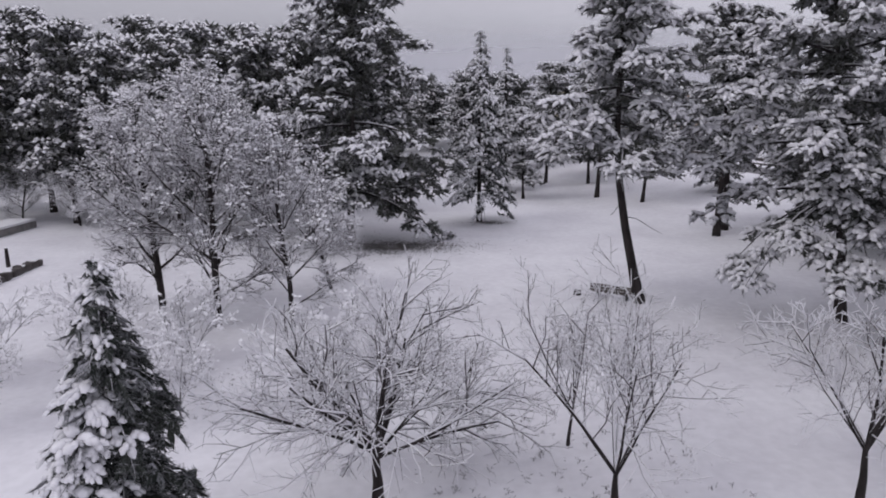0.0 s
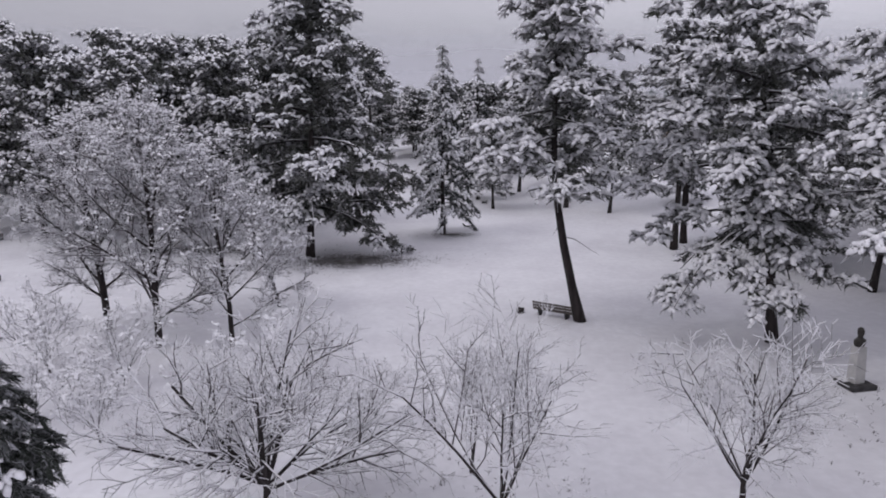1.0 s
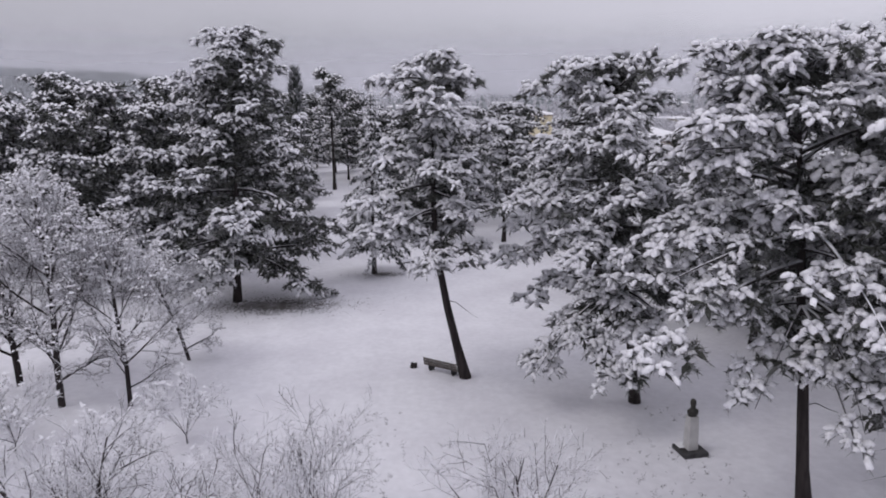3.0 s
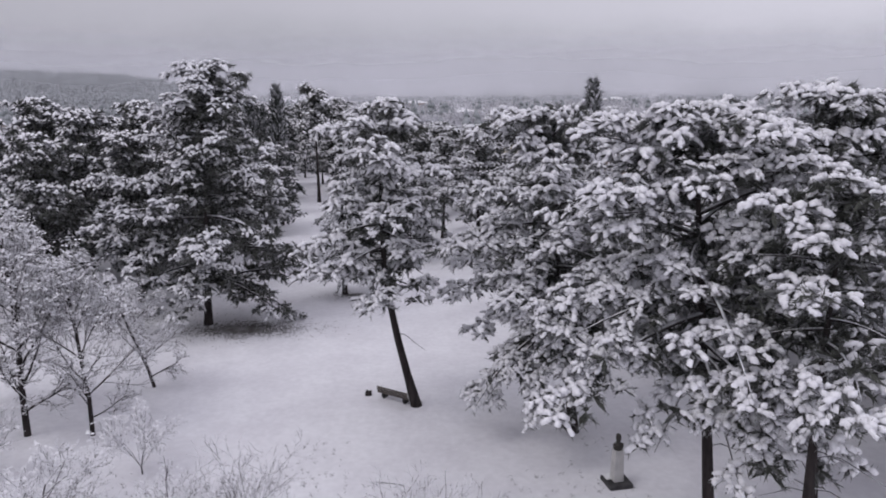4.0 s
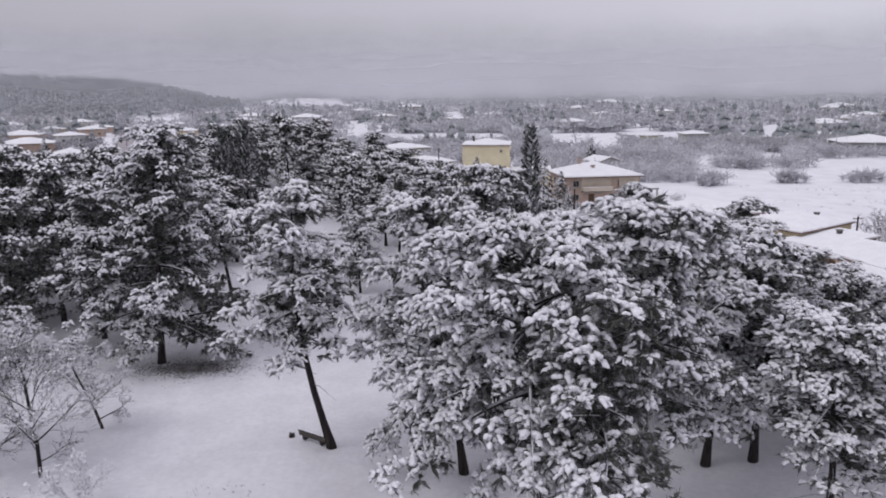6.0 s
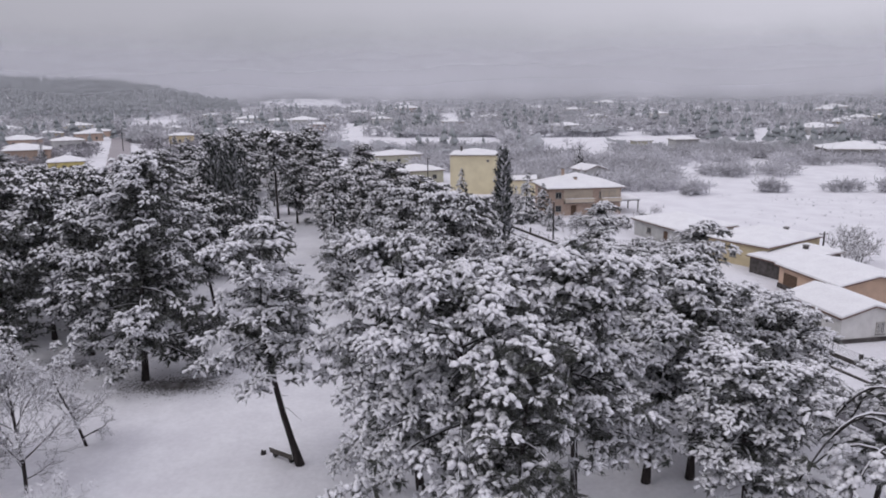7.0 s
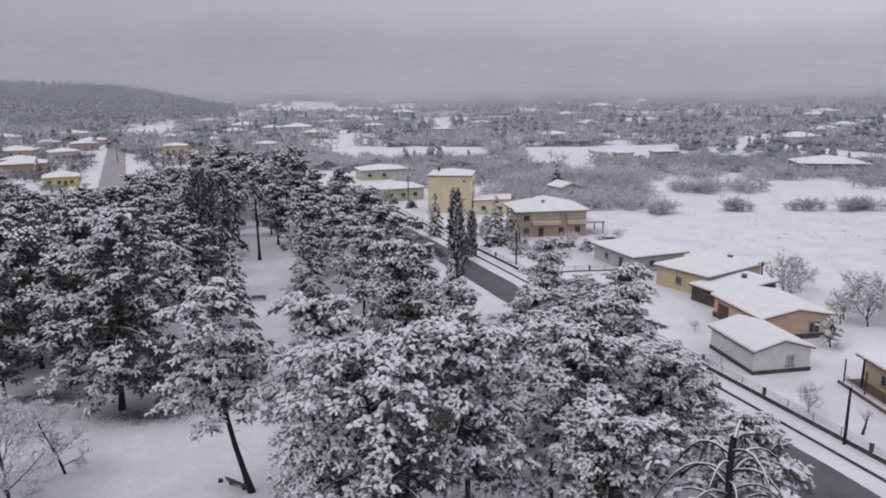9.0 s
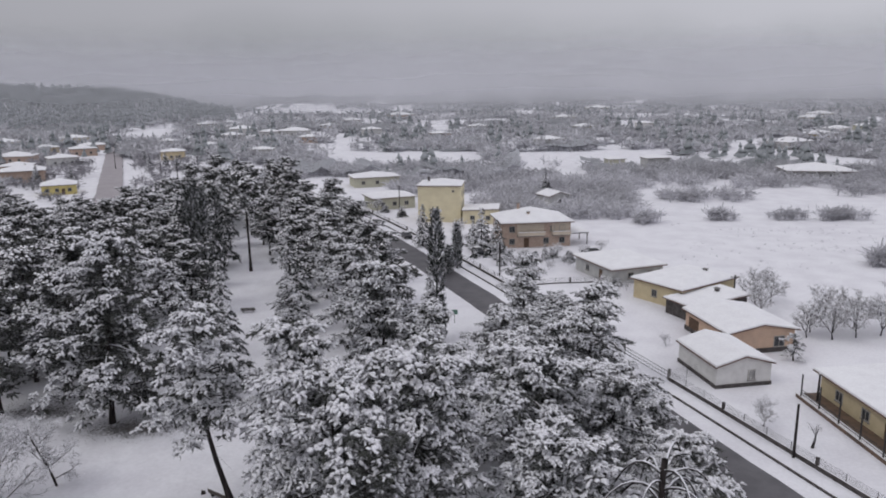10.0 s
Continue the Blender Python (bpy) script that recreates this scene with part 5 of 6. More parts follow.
# ---- the park's furniture ----
def bench(x, y, rot, label, snow=0.12):
    ob = empty("bench", x, y, ground_z(x, y) - 0.14, rot)
    tagged(ob, label, "bench", "park benches")
    L = 2.35
    for k in range(3):
        box("seat_slat", (0, -0.16 + 0.16 * k, 0.46), (L, 0.13, 0.05), WOOD, ob, bevel=0.01)
    for k in range(3):
        s = box("back_slat", (0, 0.34 + 0.03 * k, 0.58 + 0.17 * k), (L, 0.045, 0.13), WOOD, ob, bevel=0.01)
    for sx in (-1, 1):
        box("leg", (sx * 0.8, 0.02, 0.2), (0.10, 0.48, 0.5), IRON, ob, bevel=0.015)
        box("back_support", (sx * 0.8, 0.36, 0.66), (0.06, 0.05, 0.75), IRON, ob)
    box("snow", (0, -0.02, 0.485 + snow / 2), (L * 0.98, 0.46, snow), SNOW_ROOF, ob, "snow lying on the seat", bevel=0.05)
    box("snow", (0, 0.40, 1.01), (L * 0.98, 0.07, 0.06), SNOW_ROOF, ob, "line of snow on the backrest", bevel=0.025)
    return ob


bench(9.35, 39.35, radians(147), "dark wooden park bench with snow on its seat")
bench(-2.4, 95.7, radians(185), "snow-covered park bench in the far clearing", 0.2)
stump = empty("tree_stump", 7.55, 40.2, ground_z(7.55, 40.2))
tagged(stump, "short dark stump with a little snow on top", "stump")
v, f = tubes([(np.array([(0, 0, -0.1), (0, 0, 0.12), (0.02, 0, 0.3), (0.02, 0, 0.31)]), np.array([0.26, 0.2, 0.19, 0.01]))], 9)
link_tris("wood", v, f, BARK, stump, smooth=True)
box("snow_cap", (0.05, 0.05, 0.33), (0.2, 0.18, 0.05), SNOW_ROOF, stump, bevel=0.02)

# bust on a pedestal
px, py = 20.8, 29.3
pz = ground_z(px, py)
ped = empty("pedestal", px, py, pz, radians(12))
tagged(ped, "pale stone pedestal on a dark square step", "pedestal")
box("step", (0, 0, 0.07), (1.2, 1.2, 0.24), STONE_DARK, ped, bevel=0.02)
bm = bmesh.new()
add_box(bm, 0, 0, 1.0, 0.46, 0.46, 1.62, bevel=0.03)
for vt in bm.verts:
    k = 1.12 - 0.18 * (vt.co.z - 0.2) / 1.6
    vt.co.x *= k
    vt.co.y *= k
part("shaft", bm, STONE_PALE, ped)
box("step_snow", (-0.05, 0.33, 0.215), (0.9, 0.5, 0.05), SNOW_ROOF, ped, "snow on the step", bevel=0.02)
rings = ((0.0, 0.24, 0.16), (0.14, 0.33, 0.19), (0.3, 0.34, 0.18), (0.38, 0.16, 0.13), (0.46, 0.12, 0.12), (0.55, 0.145, 0.16), (0.68, 0.155, 0.18), (0.8, 0.12, 0.14), (0.86, 0.02, 0.02))
vb, fb = [], []
for i, (zz, rx_, ry_) in enumerate(rings):
    for k in range(12):
        a = k * math.pi / 6
        vb.append((0.82 * rx_ * math.cos(a), 0.9 * ry_ * math.sin(a), zz))
for i in range(len(rings) - 1):
    for k in range(12):
        fb.append((i * 12 + k, i * 12 + (k + 1) % 12, (i + 1) * 12 + (k + 1) % 12, (i + 1) * 12 + k))
statue = link_mesh("statue", vb, fb, BRONZE, smooth=True)
statue.matrix_basis = Matrix.Translation((px, py, pz + 1.80)) @ Matrix.Rotation(radians(12), 4, "Z")
tagged(statue, "dark bronze bust standing on the pale pedestal", "statue")

# low stone walls and a snow-topped slab at the park's edge
def low_wall(a, b, h, label, mat=DARK_WALL, depth=0.4, cap=0.10):
    ob = empty("stone_wall", *a, ground_z(*a))
    tagged(ob, label, "wall", "park walls")
    d = Vector((b[0] - a[0], b[1] - a[1], 0))
    ang = math.atan2(d.y, d.x)
    body = box("masonry", (d.x / 2, d.y / 2, h / 2 - 0.1), (d.length, depth, h + 0.2), mat, ob, rot=ang, bevel=0.03)
    box("snow_cap", (d.x / 2, d.y / 2, h + cap / 2), (d.length, depth * 0.95, cap), SNOW_ROOF, body, rot=ang, bevel=0.04)


rough = empty("stone_wall", -27.6, 41.6, ground_z(-27.6, 41.6))
tagged(rough, "low row of rough dark stones half sunk in snow", "wall", "park walls")
st_rng = random.Random(12)
for k in range(14):
    bm = bmesh.new()
    add_box(bm, st_rng.uniform(-0.12, 0.12), 0.3 + 0.5 * k, 0.12, st_rng.uniform(0.45, 0.7), st_rng.uniform(0.42, 0.58), st_rng.uniform(0.55, 0.85), rot=st_rng.uniform(-0.3, 0.3), bevel=0.09)
    for vt in bm.verts:
        vt.co += 0.06 * noise.noise_vector(vt.co * 3.0 + Vector((k, 0, 0)))
    part("stone", bm, DARK_WALL, rough)
    if k % 3 == 0:
        box("snow_cap", (0.0, 0.3 + 0.5 * k, 0.50), (0.4, 0.4, 0.10), SNOW_ROOF, rough, bevel=0.045)
low_wall((-38.6, 48.5), (-36.9, 63.2), 0.55, "broad low wall under a slab of snow", CONCRETE, 2.6, 0.22)
utility_pole(-29.5, 48.2, 1.3, "short dark post beside the low wall", arm=False)

sign = empty("road_sign", 31.5, 84.4, float(land(31.5, 84.4)))
tagged(sign, "small green sign board on a thin post, edged with snow", "sign")
box("post", (0, 0, 0.9), (0.07, 0.07, 1.9), IRON, sign)
box("board", (0, -0.06, 1.75), (0.95, 0.04, 0.75), SIGN_GREEN, sign)
box("snow_cap", (0, -0.06, 2.15), (0.95, 0.10, 0.06), SNOW_ROOF, sign, bevel=0.02)


def car(x, y, rot, label):
    ob = empty("car", x, y, float(land(x, y)) + 0.02, radians(rot))
    tagged(ob, label, "car", "parked cars")
    prof = ((-2.0, 0.35), (-2.0, 0.8), (-1.75, 0.92), (-1.1, 0.98), (-0.55, 1.42), (0.75, 1.45), (1.45, 1.0), (1.95, 0.9), (2.05, 0.4))
    n = len(prof)
    v = [(px_, -0.82 * (0.86 if pz_ > 1.2 else 1), pz_) for px_, pz_ in prof] + [(px_, 0.82 * (0.86 if pz_ > 1.2 else 1), pz_) for px_, pz_ in prof]
    f = [(i, i + 1, n + i + 1, n + i) for i in range(n - 1)] + [tuple(range(n - 1, -1, -1)), tuple(range(n, 2 * n)), (n - 1, 0, n, 2 * n - 1)]
    link_mesh("body", v, f, CAR_PAINT, ob)
    for s in (-1, 1):
        box("side_window", (0.1, s * 0.745, 1.2), (1.5, 0.03, 0.3), GLASS, ob)
        for wx in (-1.25, 1.25):
            w_ = empty("wheel", wx, s * 0.78, 0.32)
            w_.parent = ob
            vv, ff = tubes([(np.array([(0, -0.1, 0), (0, 0.1, 0)]), np.array([0.32, 0.32]))], 14)
            link_tris("tyre", vv, ff, RUBBER, w_)
            vv, ff = tubes([(np.array([(0, -0.11, 0), (0, -0.105, 0), (0, 0.105, 0), (0, 0.11, 0)]), np.array([0.01, 0.19, 0.19, 0.01]))], 12)
            link_tris("rim", vv, ff, FRAME_PAINT, w_)
    box("snow_cover", (0.1, 0, 1.52), (1.35, 1.3, 0.16), SNOW_ROOF, ob, "snow on the car's roof", bevel=0.06)
    box("snow_cover", (1.72, 0, 1.0), (0.55, 1.4, 0.10), SNOW_ROOF, ob, "snow on the bonnet", bevel=0.04)


car(37.3, 130.0, 105, "dark parked car with snow on its roof and bonnet")
car(61.0, 128.5, 15, "dark parked car with snow on its roof, beside the brick house")
car(21.6, 147.5, 108, "dark car parked at the roadside under snow")

# ---- gardens and the fields behind ----
YARD = "leafless garden trees"
YARD_TREE = put(bare_tree(81, 4.6, 1.0, 8, (6, 5, 3), 0.9, 0.11, up=0.35, snow_blobs=420, twig_r=0.016, snow_r=1.0), 82.0, 78.4, "low spreading leafless fruit tree in the snow", group=YARD)
for x, y, turn, size in ((83.5, 75.2, 1.0, 1.05), (87.2, 76.0, 2.2, 1.15), (91.0, 76.6, 3.4, 1.15), (94.5, 79.0, 0.4, 1.2), (85.2, 78.4, 5.1, 1.1), (89.2, 80.2, 4.4, 1.2), (80.1, 92.5, 2.0, 1.2), (83.0, 93.5, 4.0, 1.0), (62.9, 49.5, 3.0, 0.62), (99.0, 86.0, 4.0, 1.1), (88.0, 86.0, 5.0, 1.0), (57.0, 100.0, 1.4, 0.6), (46.0, 120.0, 0.4, 0.7),
                         (52.0, 122.0, 2.4, 0.7), (34.0, 150.0, 3.1, 0.8), (12.0, 182.0, 0.8, 0.9), (45.0, 115.0, 5.0, 0.6), (78.6, 87.0, 2.7, 1.0), (80.4, 76.2, 0.7, 0.85)):
    put_copy(YARD_TREE, x, y, turn, size)
GARDEN_SHRUB = put(bare_tree(84, 3.4, 0.9, 7, (5, 4, 2), 0.4, 0.05, up=0.4, snow_blobs=160, twig_r=0.014, snow_r=1.4, name="shrub"), 44.5, 116.5, "small leafless garden shrub powdered with snow", "shrub", "garden shrubs", 0.2, 0.5)
for x, y, turn, size in ((47.5, 118.5, 1.2, 0.6), (42.0, 122.0, 2.2, 0.5), (44.0, 128.0, 3.2, 0.55), (54.5, 118.0, 4.2, 0.5), (57.0, 121.5, 5.2, 0.6), (35.5, 141.0, 0.9, 0.6), (33.0, 149.0, 1.9, 0.6), (58.5, 98.0, 2.9, 0.5), (18.5, 180.0, 3.9, 0.7), (24.0, 160.0, 4.9, 0.7), (60.0, 73.5, 5.9, 0.5), (54.0, 120.4, 1.3, 0.6), (58.9, 126.5, 2.3, 0.8), (56.9, 114.7, 3.3, 0.5), (50.0, 115.0, 4.3, 0.6), (54.0, 129.0, 5.3, 0.7), (43.4, 118.4, 0.6, 0.7), (61.5, 101.0, 1.6, 0.5), (63.0, 130.0, 2.6, 0.9)):
    put_copy(GARDEN_SHRUB, x, y, turn, size)
put(bare_tree(82, 2.6, 0.9, 4, (3, 2, 2), 1.3, 0.16, up=0.4, twig_r=0.012), 65.6, 44.8, "pollarded trunk with a few stubby shoots", group=YARD)
put(pine(83, 3.6, 1.1, 1.5, limbs_n=14, pad=0.4, per=4.0, clump=0.4, dead=0), 74.5, 67.6, "small evergreen garden tree capped with snow", group=YARD)


for x, y, turn, size in ((41.6, 124.2, 0.5, 0.62), (46.9, 112.6, 1.5, 0.45), (50.6, 124.0, 2.5, 0.4), (36.6, 137.5, 3.5, 0.7)):
    put_copy(SMALL_SPRUCE, x, y, turn, size, size)

GARDEN_BUSH = put(spruce(85, 1.9, 0.2, 1.5, limbs_n=26, dense=3.0, pad=0.5, snow_share=0.45, name="garden_bush"), 43.6, 124.6, "low dark evergreen bush topped with snow", "bush", "garden bushes")
for x, y, turn, size in ((46.2, 123.8, 0.5, 1.1), (48.8, 125.6, 1.5, 0.9), (39.6, 127.4, 2.5, 1.2), (36.6, 126.8, 3.5, 0.9), (52.6, 126.0, 4.5, 1.0), (55.4, 122.6, 5.5, 1.2), (41.4, 119.8, 0.9, 0.9), (58.0, 118.4, 1.9, 1.0), (33.6, 139.2, 2.9, 1.0), (29.4, 146.0, 3.9, 1.2), (19.0, 176.0, 4.9, 1.3), (14.0, 183.5, 5.9, 1.2), (60.6, 104.0, 1.1, 0.8)):
    put_copy(GARDEN_BUSH, x, y, turn, size)

# ---- woods and scrub out to the horizon ----
def brush_templates(rng, count, blades, width):
    out = []
    for _ in range(count):
        v, f = [], []
        for k in range(blades):
            root = np.array([0, 0, 0.42]) + rng.normal(size=3) * np.array([0.16, 0.16, 0.12])
            d = rng.normal(size=3)
            d[2] = abs(d[2]) * 0.9 - 0.35
            d /= np.linalg.norm(d)
            ln = rng.uniform(0.3, 0.58)
            if k % 6 == 0:
                root, d, ln = np.array([rng.normal() * 0.05, rng.normal() * 0.05, 0.0]), np.array([rng.normal() * 0.15, rng.normal() * 0.15, 1.0]), 0.6
            s = np.cross(d, rng.normal(size=3))
            s *= width * rng.uniform(0.6, 1.4) / np.linalg.norm(s)
            mid = root + d * ln * 0.6
            v += [root, mid - s, mid + s, root + d * ln]
            f += [(4 * k, 4 * k + 1, 4 * k + 2), (4 * k + 1, 4 * k + 3, 4 * k + 2)]
        out.append((np.array(v), np.array(f)))
    return out


FIELDS = ((74, 180, 96, 163), (84, 190, 168, 196), (-26, 52, 300, 368), (64, 118, 302, 362), (90, 160, 205, 222), (-180, -40, 900, 1040), (20, 90, 640, 690), (225, 300, 710, 760), (-30, 10, 208, 262))


def open_field(x, y):
    for a, b, c, d in FIELDS:
        wob = 6 * noise.noise((x * 0.05, y * 0.05, 9.0))
        if a < x + wob < b and c < y + wob < d:
            return True
    return False


def wooded(x, y, gaps):
    """Whether woods or scrub stand here, leaving streets, yards, fields and glades free."""
    if y < 212 and x < float(road_x(y)) + 24:
        return False
    if y < 300 and -84 - (y - 212) * 0.42 < x < -40:
        return False
    if y < 330 and x < -40 and noise.noise((x * 0.05, y * 0.05, 2.0)) < 0.12:
        return False
    if -112 - (y - 212) * 0.42 < x < -74 - (y - 212) * 0.42 and y < 420:
        return False
    if open_field(x, y):
        return False
    return noise.noise((x * 0.018, y * 0.011, 4.0)) + 0.45 * noise.noise((x * 0.07, y * 0.04, 1.0)) > gaps


def scrub(name, label, count, y0, y1, size, templates, mat, seed, gaps, side=0.62, west=-1.0, lift=0.0):
    rng = np.random.default_rng(seed)
    P = []
    while len(P) < count:
        y = y0 * (y1 / y0) ** rng.random()
        x = 30 + (y + 30) * rng.uniform(west * side, side)
        if wooded(x, y, gaps):
            P.append((x, y, float(land(x, y)) - 0.3 + lift))
    P = np.array(P)
    n = len(P)
    a = rng.uniform(0, 6.28, n)
    R = np.zeros((n, 3, 3))
    R[:, 0, 0], R[:, 0, 1], R[:, 1, 0], R[:, 1, 1], R[:, 2, 2] = np.cos(a), -np.sin(a), np.sin(a), np.cos(a), 1
    S = size * rng.uniform(0.55, 1.25, n)
    v, f = scatter_many(templates, P, R, np.stack([S * 1.1, S * 1.1, S], 1), rng)
    tagged(link_tris(name, v, f, mat), label, "scrub", kind="stuff")


def thicket(name, label, y0, y1, cell, grow_, height, mat, gaps):
    """The dense inside of the woods: an uneven mass of tangled tops, open where the glades are."""
    ys, c = [y0], cell
    while ys[-1] < y1:
        ys.append(ys[-1] + c)
        c *= grow_
    v, f, key = [], [], {}

    def vert(i, j, y, st):
        if (i, j) not in key:
            x = 30 + (i - 60) * st
            k = 0.45 + 0.75 * noise.noise((x / (st * 1.7), y / (st * 1.7), 3.0)) + 0.5 * noise.noise((x / 60, y / 60, 8.0))
            key[i, j] = len(v)
            v.append((x + st * 0.35 * noise.noise((x, y, 1.0)), y + st * 0.3 * noise.noise((x, y, 6.0)), float(land(x, y)) + height * max(0.06, min(k, 1.2))))
        return key[i, j]

    for j in range(len(ys) - 1):
        for i in range(120):
            st0, st1 = (ys[j] + 60) * 0.012, (ys[j + 1] + 60) * 0.012
            if wooded(30 + (i - 59.5) * st0, ys[j], gaps):
                f.append((vert(i, j, ys[j], st0), vert(i + 1, j, ys[j], st0), vert(i + 1, j + 1, ys[j + 1], st1), vert(i, j + 1, ys[j + 1], st1)))
    tagged(link_mesh(name, v, f, mat, smooth=False), label, "woods", kind="stuff")


B_RNG = np.random.default_rng(91)
scrub("scrub", "grey frosted leafless scrub and hedges between the fields", 3000, 168, 330, 4.8, brush_templates(B_RNG, 8, 30, 0.030), FROST, 92, -0.14)
thicket("thicket", "tangled frosted tops of the woods on the plain, greyed to look hazy", 250, 4500, 3.4, 1.028, 4.6, FROST_HAZE, -0.10)
scrub("far_scrub", "grey frosted woods of the plain", 5200, 320, 900, 6.4, brush_templates(B_RNG, 6, 13, 0.075), FROST, 93, -0.14)
scrub("distant_woods", "frosted woods towards the horizon, with haze in their grey colour", 5000, 850, 4000, 8.0, brush_templates(B_RNG, 5, 6, 0.20), FROST_HAZE, 94, -0.14)


def field_hedge(name, label, spots, size, seed):
    rng = np.random.default_rng(seed)
    P = []
    for x0, y0, x1, y1, n in spots:
        for k in range(n):
            q = rng.random()
            x, y = x0 + (x1 - x0) * q + rng.normal() * 1.0, y0 + (y1 - y0) * q + rng.normal() * 0.8
            P.append((x, y, float(land(x, y)) - 0.2))
    P = np.array(P)
    n = len(P)
    R = np.broadcast_to(np.eye(3), (n, 3, 3))
    S = size * rng.uniform(0.6, 1.3, n)
    v, f = scatter_many(brush_templates(rng, 6, 60, 0.025), P, R, np.stack([S * 1.2, S * 1.2, S], 1), rng)
    tagged(link_tris(name, v, f, FROST), label, "hedge", kind="stuff")


def field_grass():
    """Dry stalks that stand out of the snow on the open field."""
    rng = np.random.default_rng(96)
    P = []
    while len(P) < 420:
        x, y = rng.uniform(78, 178), rng.uniform(98, 162)
        if x > 76 + (y - 98) * 0.1 and noise.noise((x * 0.05, y * 0.07, 5.0)) + rng.uniform(-0.35, 0.35) > 0.15:
            P.append((x, y, 1.36))
    P = np.array(P)
    S = rng.uniform(0.2, 0.7, len(P)) ** 1.3
    v, f = scatter_many(brush_templates(rng, 6, 9, 0.05), P, np.broadcast_to(np.eye(3), (len(P), 3, 3)), np.stack([S * 1.8, S * 1.4, S], 1), rng)
    tagged(link_tris("field_stalks", v, f, FROST), "dry frosted stalks sticking out of the snowy field", "grass", kind="stuff")


field_grass()


def park_stalks():
    """Thin dry stems that poke through the park's snow."""
    rng = np.random.default_rng(98)
    P = []
    while len(P) < 1100:
        x, y = rng.uniform(-20, 22), rng.uniform(12, 34)
        if noise.noise((x * 0.13, y * 0.13, 5.0)) > 0.05:
            P.append((x, y, ground_z(x, y) - 0.03))
    P = np.array(P)
    S = rng.uniform(0.12, 0.34, len(P))
    v, f = scatter_many(brush_templates(rng, 6, 8, 0.03), P, np.broadcast_to(np.eye(3), (len(P), 3, 3)), np.stack([S * 1.2, S * 1.2, S], 1), rng)
    tagged(link_tris("park_stalks", v, f, TWIG), "thin dry stems poking through the snow", "grass", kind="stuff")


park_stalks()
field_hedge("hedge", "frosted bushes along a field edge", ((98, 166, 106, 166, 16), (114, 166, 124, 164, 13), (129, 167, 139, 164, 9), (80, 162, 84, 165, 22), (113, 115, 118, 119, 22), (128, 164, 136, 168, 26)), 3.6, 95)


def conifer_templates(rng, count):
    out = []
    for _ in range(count):
        v, f, n = [], [], 0
        for k in range(3):
            z0, z1, r0 = 0.15 + 0.27 * k, 0.6 + 0.2 * k, 0.30 * (1 - 0.28 * k)
            m = 5
            a = np.arange(m) * 2 * math.pi / m + rng.uniform(0, 1)
            rr = r0 * rng.uniform(0.6, 1.3, m)
            v += [(rr[i] * math.cos(a[i]), rr[i] * math.sin(a[i]), z0 + rng.uniform(-0.06, 0.06)) for i in range(m)] + [(rng.normal() * 0.02, rng.normal() * 0.02, min(z1, 1.0))]
            f += [(n + i, n + (i + 1) % m, n + m) for i in range(m)]
            n += m + 1
        out.append((np.array(v), np.array(f)))
    return out


def far_conifers():
    rng = np.random.default_rng(97)
    P = []
    while len(P) < 6500:
        x, y = rng.uniform(-720, -170), rng.uniform(560, 860)
        if float(land(x, y)) > 4.5 and (x + 0.0) < -150:
            P.append((x, y, float(land(x, y)) - 0.5))
    while len(P) < 7000:
        y = rng.uniform(240, 900)
        x = 30 + (y + 30) * rng.uniform(-0.6, 0.62)
        if open_field(x, y) or noise.noise((x * 0.02, y * 0.014, 7.0)) < 0.1 or (x < 0 and y < 330):
            continue
        P.append((x, y, float(land(x, y)) - 0.5))
    P = np.array(P)
    n = len(P)
    R = np.broadcast_to(np.eye(3), (n, 3, 3))
    S = rng.uniform(4.5, 12.5, n)
    v, f = scatter_many(conifer_templates(rng, 8), P, R, np.stack([S, S, S], 1), rng)
    tagged(link_tris("distant_conifers", v, f, HILL_PINE_HAZE), "frosted conifer wood on the hill and scattered over the plain, greyed to look hazy", "woods", kind="stuff")


def village_trees():
    """Frosted leafless trees and dark evergreens among the village houses."""
    rng = np.random.default_rng(99)
    P = []
    homes = [(o.location.x, o.location.y) for o in bpy.data.objects if o.name.startswith("house") and o.parent is None]
    while len(P) < 520:
        y = rng.uniform(205, 400)
        x = rng.uniform(-190 - (y - 205) * 0.5, -42 - (y - 205) * 0.25)
        if side_x(y) - 4.0 < x < side_x(y) + 13.0 or noise.noise((x * 0.045, y * 0.045, 2.0)) < -0.22:
            continue
        if any(abs(x - a) < 8 and -13 < y - b < 7 for a, b in homes):
            continue
        P.append((x, y, float(land(x, y)) - 0.2))
    P = np.array(P)
    n = len(P)
    a = rng.uniform(0, 6.28, n)
    R = np.zeros((n, 3, 3))
    R[:, 0, 0], R[:, 0, 1], R[:, 1, 0], R[:, 1, 1], R[:, 2, 2] = np.cos(a), -np.sin(a), np.sin(a), np.cos(a), 1
    S = rng.uniform(2.6, 6.0, n)
    v, f = scatter_many(brush_templates(rng, 8, 44, 0.026), P, R, np.stack([S * 1.1, S * 1.1, S], 1), rng)
    tagged(link_tris("village_scrub", v, f, TWIG_GREY), "grey frosted leafless trees and bushes among the village houses", "scrub", kind="stuff")
    for k in range(0, 22, 2):
        y = rng.uniform(212, 330)
        x = side_x(y) + (rng.uniform(-60, -8) if k % 3 else rng.uniform(16, 34))
        if any(abs(x - a) < 8 and -12 < y - b < 7 for a, b in homes):
            continue
        put_copy(SMALL_SPRUCE, x, y, k * 1.1, 0.8, 0.8)


def side_x(y):
    return float(np.interp(y, [p[1] for p in side], [p[0] for p in side]))


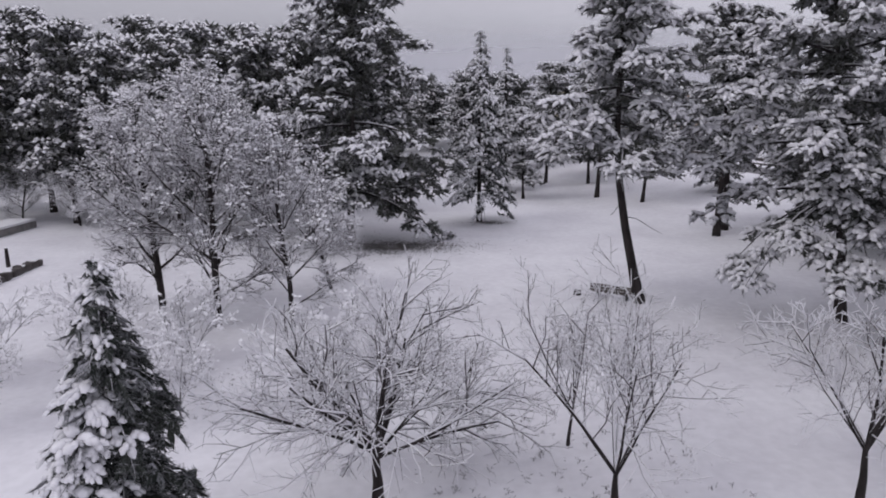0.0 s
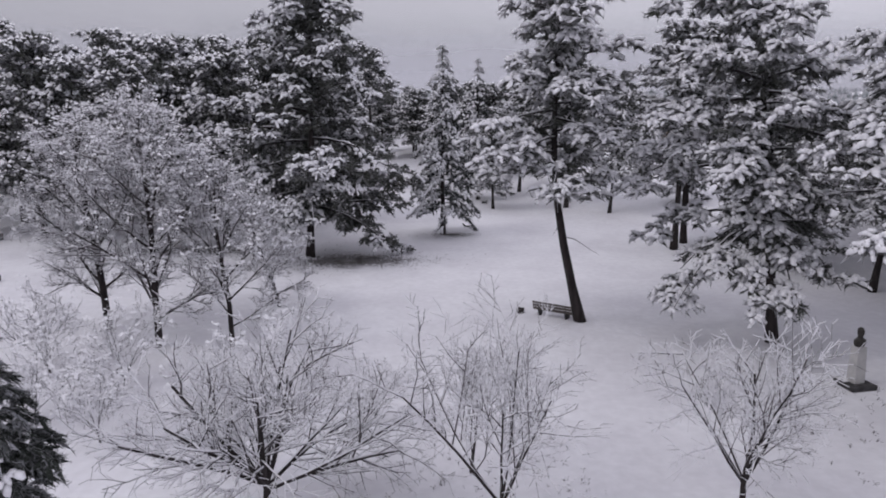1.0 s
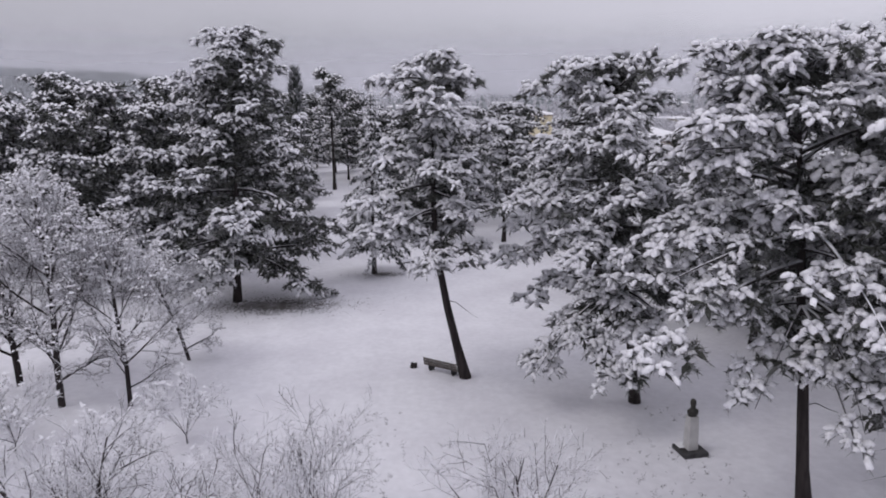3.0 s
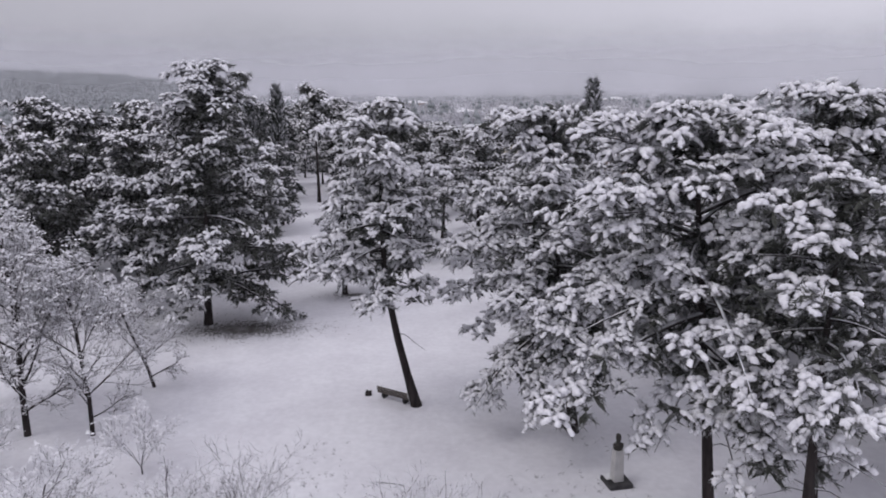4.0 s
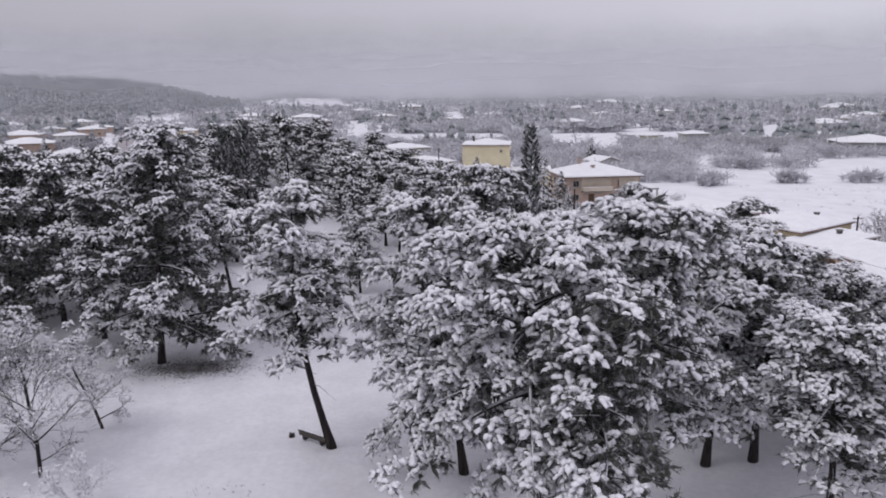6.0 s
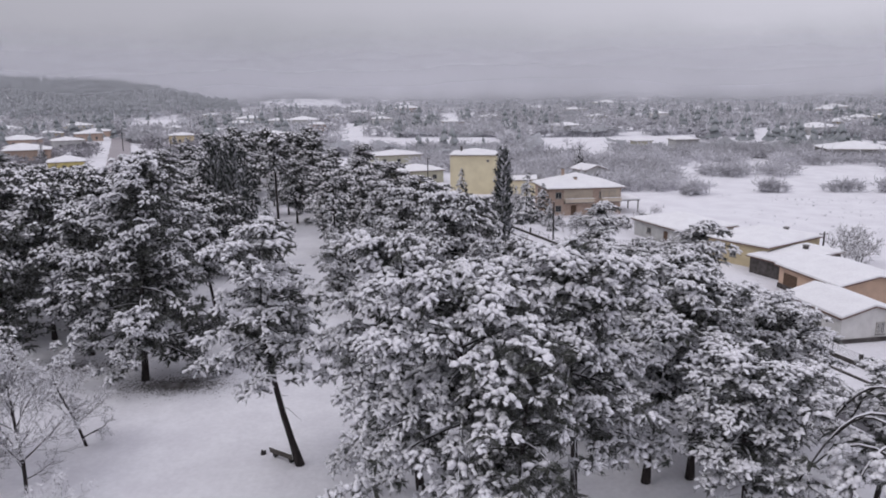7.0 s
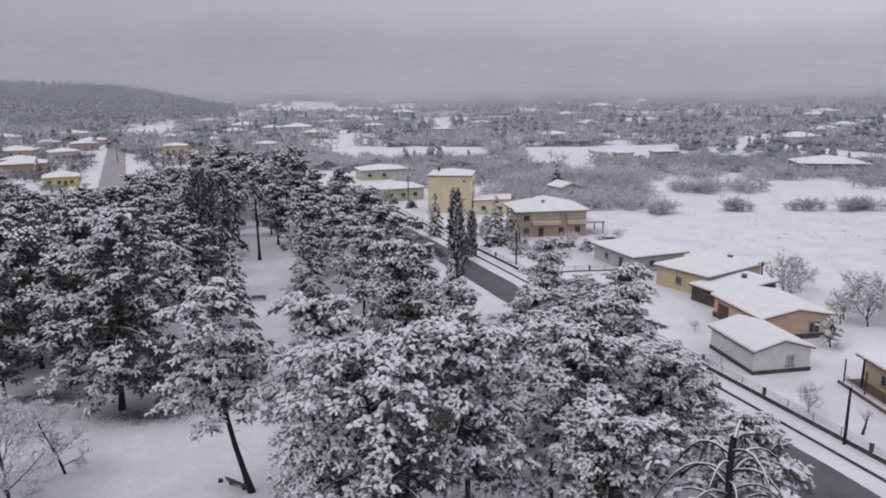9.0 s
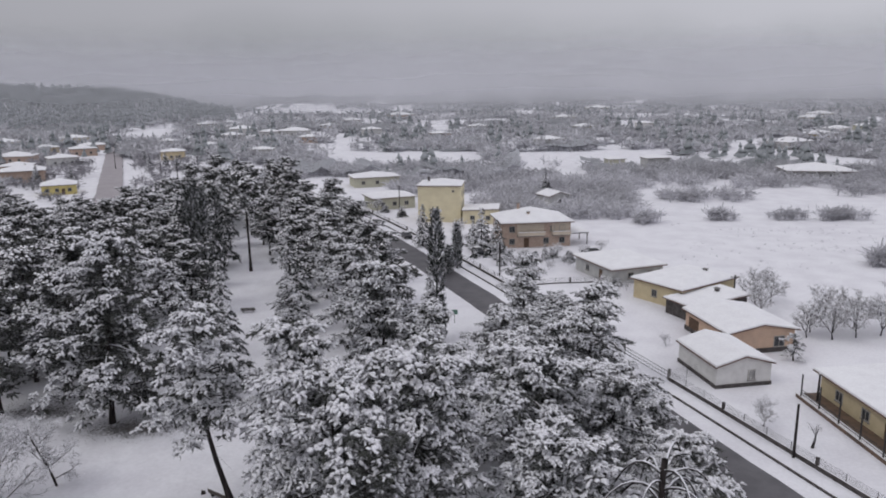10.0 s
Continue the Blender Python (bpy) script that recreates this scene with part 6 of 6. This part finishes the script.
TWIG_GREY = through_light(material("frosted_garden_trees", (0.36, 0.35, 0.375), (0.24, 0.235, 0.25), scale=0.06, fine=1.2, bump=0.0, islands=0.3), 0.4)
village_trees()
# bluish grey and dulled snow put distance haze into the conifers' colour
HILL_PINE_HAZE = snowy("hazy_hill_conifers", (0.18, 0.20, 0.205), snow=(0.40, 0.415, 0.44), low=0.35, high=0.95, amount=0.7)
far_conifers()

# dark scraps for needle litter, fallen twigs and the soft shade painted under the trees
def litter(x, y, rx_, ry_, count, seed):
    rng = np.random.default_rng(seed)
    v, f = [], []
    for k in range(count):
        a, q = rng.uniform(0, 6.28), abs(rng.normal()) * 0.55
        cx, cy = x + rx_ * q * math.cos(a), y + ry_ * q * math.sin(a)
        s, t = rng.uniform(0.03, 0.13) * (1.15 - 0.5 * min(q, 1)), rng.uniform(0, 6.28)
        n = len(v)
        for i in range(5):
            r_ = s * rng.uniform(0.5, 1.2)
            px_, py_ = cx + r_ * math.cos(t + i * 1.257), cy + r_ * math.sin(t + i * 1.257)
            v.append((px_, py_, ground_z(px_, py_) + 0.012 + rng.uniform(0, 0.03)))
        f.append(tuple(range(n, n + 5)))
    tagged(link_mesh("needle_litter", v, f, LITTER_SHADE), "dark scraps on thin snow: needle litter, fallen twigs and painted tree shade", "litter", kind="stuff")


litter(-4.0, 53.6, 6.0, 2.6, 5200, 3)
litter(-16.0, 58.0, 8.0, 3.5, 3000, 4)
# the slender spruce's shadow on the snow, laid in dark scraps
litter(3.9, 63.4, 2.0, 1.2, 500, 5)


# ---- haze over the far plain, drawn on translucent sheets ----
def haze_sheet_material(name, thick, low, high, top):
    """Haze put into a sheet's colour: mostly clear, denser with height up to a level, gone above it."""
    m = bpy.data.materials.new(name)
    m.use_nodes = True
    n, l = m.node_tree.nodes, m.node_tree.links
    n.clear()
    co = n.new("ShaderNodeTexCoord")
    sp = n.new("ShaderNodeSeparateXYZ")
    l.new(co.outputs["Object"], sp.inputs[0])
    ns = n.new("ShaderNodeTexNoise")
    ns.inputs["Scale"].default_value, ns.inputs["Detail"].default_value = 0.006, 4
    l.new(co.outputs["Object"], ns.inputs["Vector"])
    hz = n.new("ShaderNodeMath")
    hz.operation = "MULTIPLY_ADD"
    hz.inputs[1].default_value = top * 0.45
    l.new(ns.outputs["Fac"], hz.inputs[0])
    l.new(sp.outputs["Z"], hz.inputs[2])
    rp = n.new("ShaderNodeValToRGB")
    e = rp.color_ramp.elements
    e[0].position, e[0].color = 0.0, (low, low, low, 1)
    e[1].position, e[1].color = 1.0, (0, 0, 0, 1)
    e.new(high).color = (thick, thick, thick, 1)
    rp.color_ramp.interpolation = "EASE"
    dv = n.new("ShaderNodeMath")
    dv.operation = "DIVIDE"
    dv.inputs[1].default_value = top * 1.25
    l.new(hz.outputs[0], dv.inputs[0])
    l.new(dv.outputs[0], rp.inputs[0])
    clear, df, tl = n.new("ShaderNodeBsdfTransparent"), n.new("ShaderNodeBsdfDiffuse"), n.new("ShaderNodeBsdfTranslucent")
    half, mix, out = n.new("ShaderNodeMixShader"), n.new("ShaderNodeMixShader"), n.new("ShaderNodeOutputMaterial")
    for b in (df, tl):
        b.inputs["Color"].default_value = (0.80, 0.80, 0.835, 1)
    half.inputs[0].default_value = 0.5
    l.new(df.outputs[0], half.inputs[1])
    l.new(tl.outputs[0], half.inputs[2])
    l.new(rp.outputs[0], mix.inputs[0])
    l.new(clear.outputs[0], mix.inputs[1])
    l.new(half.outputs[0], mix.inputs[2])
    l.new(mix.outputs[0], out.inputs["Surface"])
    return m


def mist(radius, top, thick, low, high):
    """A curved translucent sheet standing on the plain, added to imitate distance haze."""
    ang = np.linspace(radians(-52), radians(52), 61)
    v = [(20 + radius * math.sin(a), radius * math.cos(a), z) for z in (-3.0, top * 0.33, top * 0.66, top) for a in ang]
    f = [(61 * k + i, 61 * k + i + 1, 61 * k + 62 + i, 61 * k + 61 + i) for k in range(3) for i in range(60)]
    ob = link_mesh("mist_bank", v, f, haze_sheet_material("thin_haze_sheet", thick, low, high, top), smooth=True)
    tagged(ob, "translucent sheet standing in for haze over the distant plain", "mist", kind="stuff")


# five sheets one behind another veil the land more with distance
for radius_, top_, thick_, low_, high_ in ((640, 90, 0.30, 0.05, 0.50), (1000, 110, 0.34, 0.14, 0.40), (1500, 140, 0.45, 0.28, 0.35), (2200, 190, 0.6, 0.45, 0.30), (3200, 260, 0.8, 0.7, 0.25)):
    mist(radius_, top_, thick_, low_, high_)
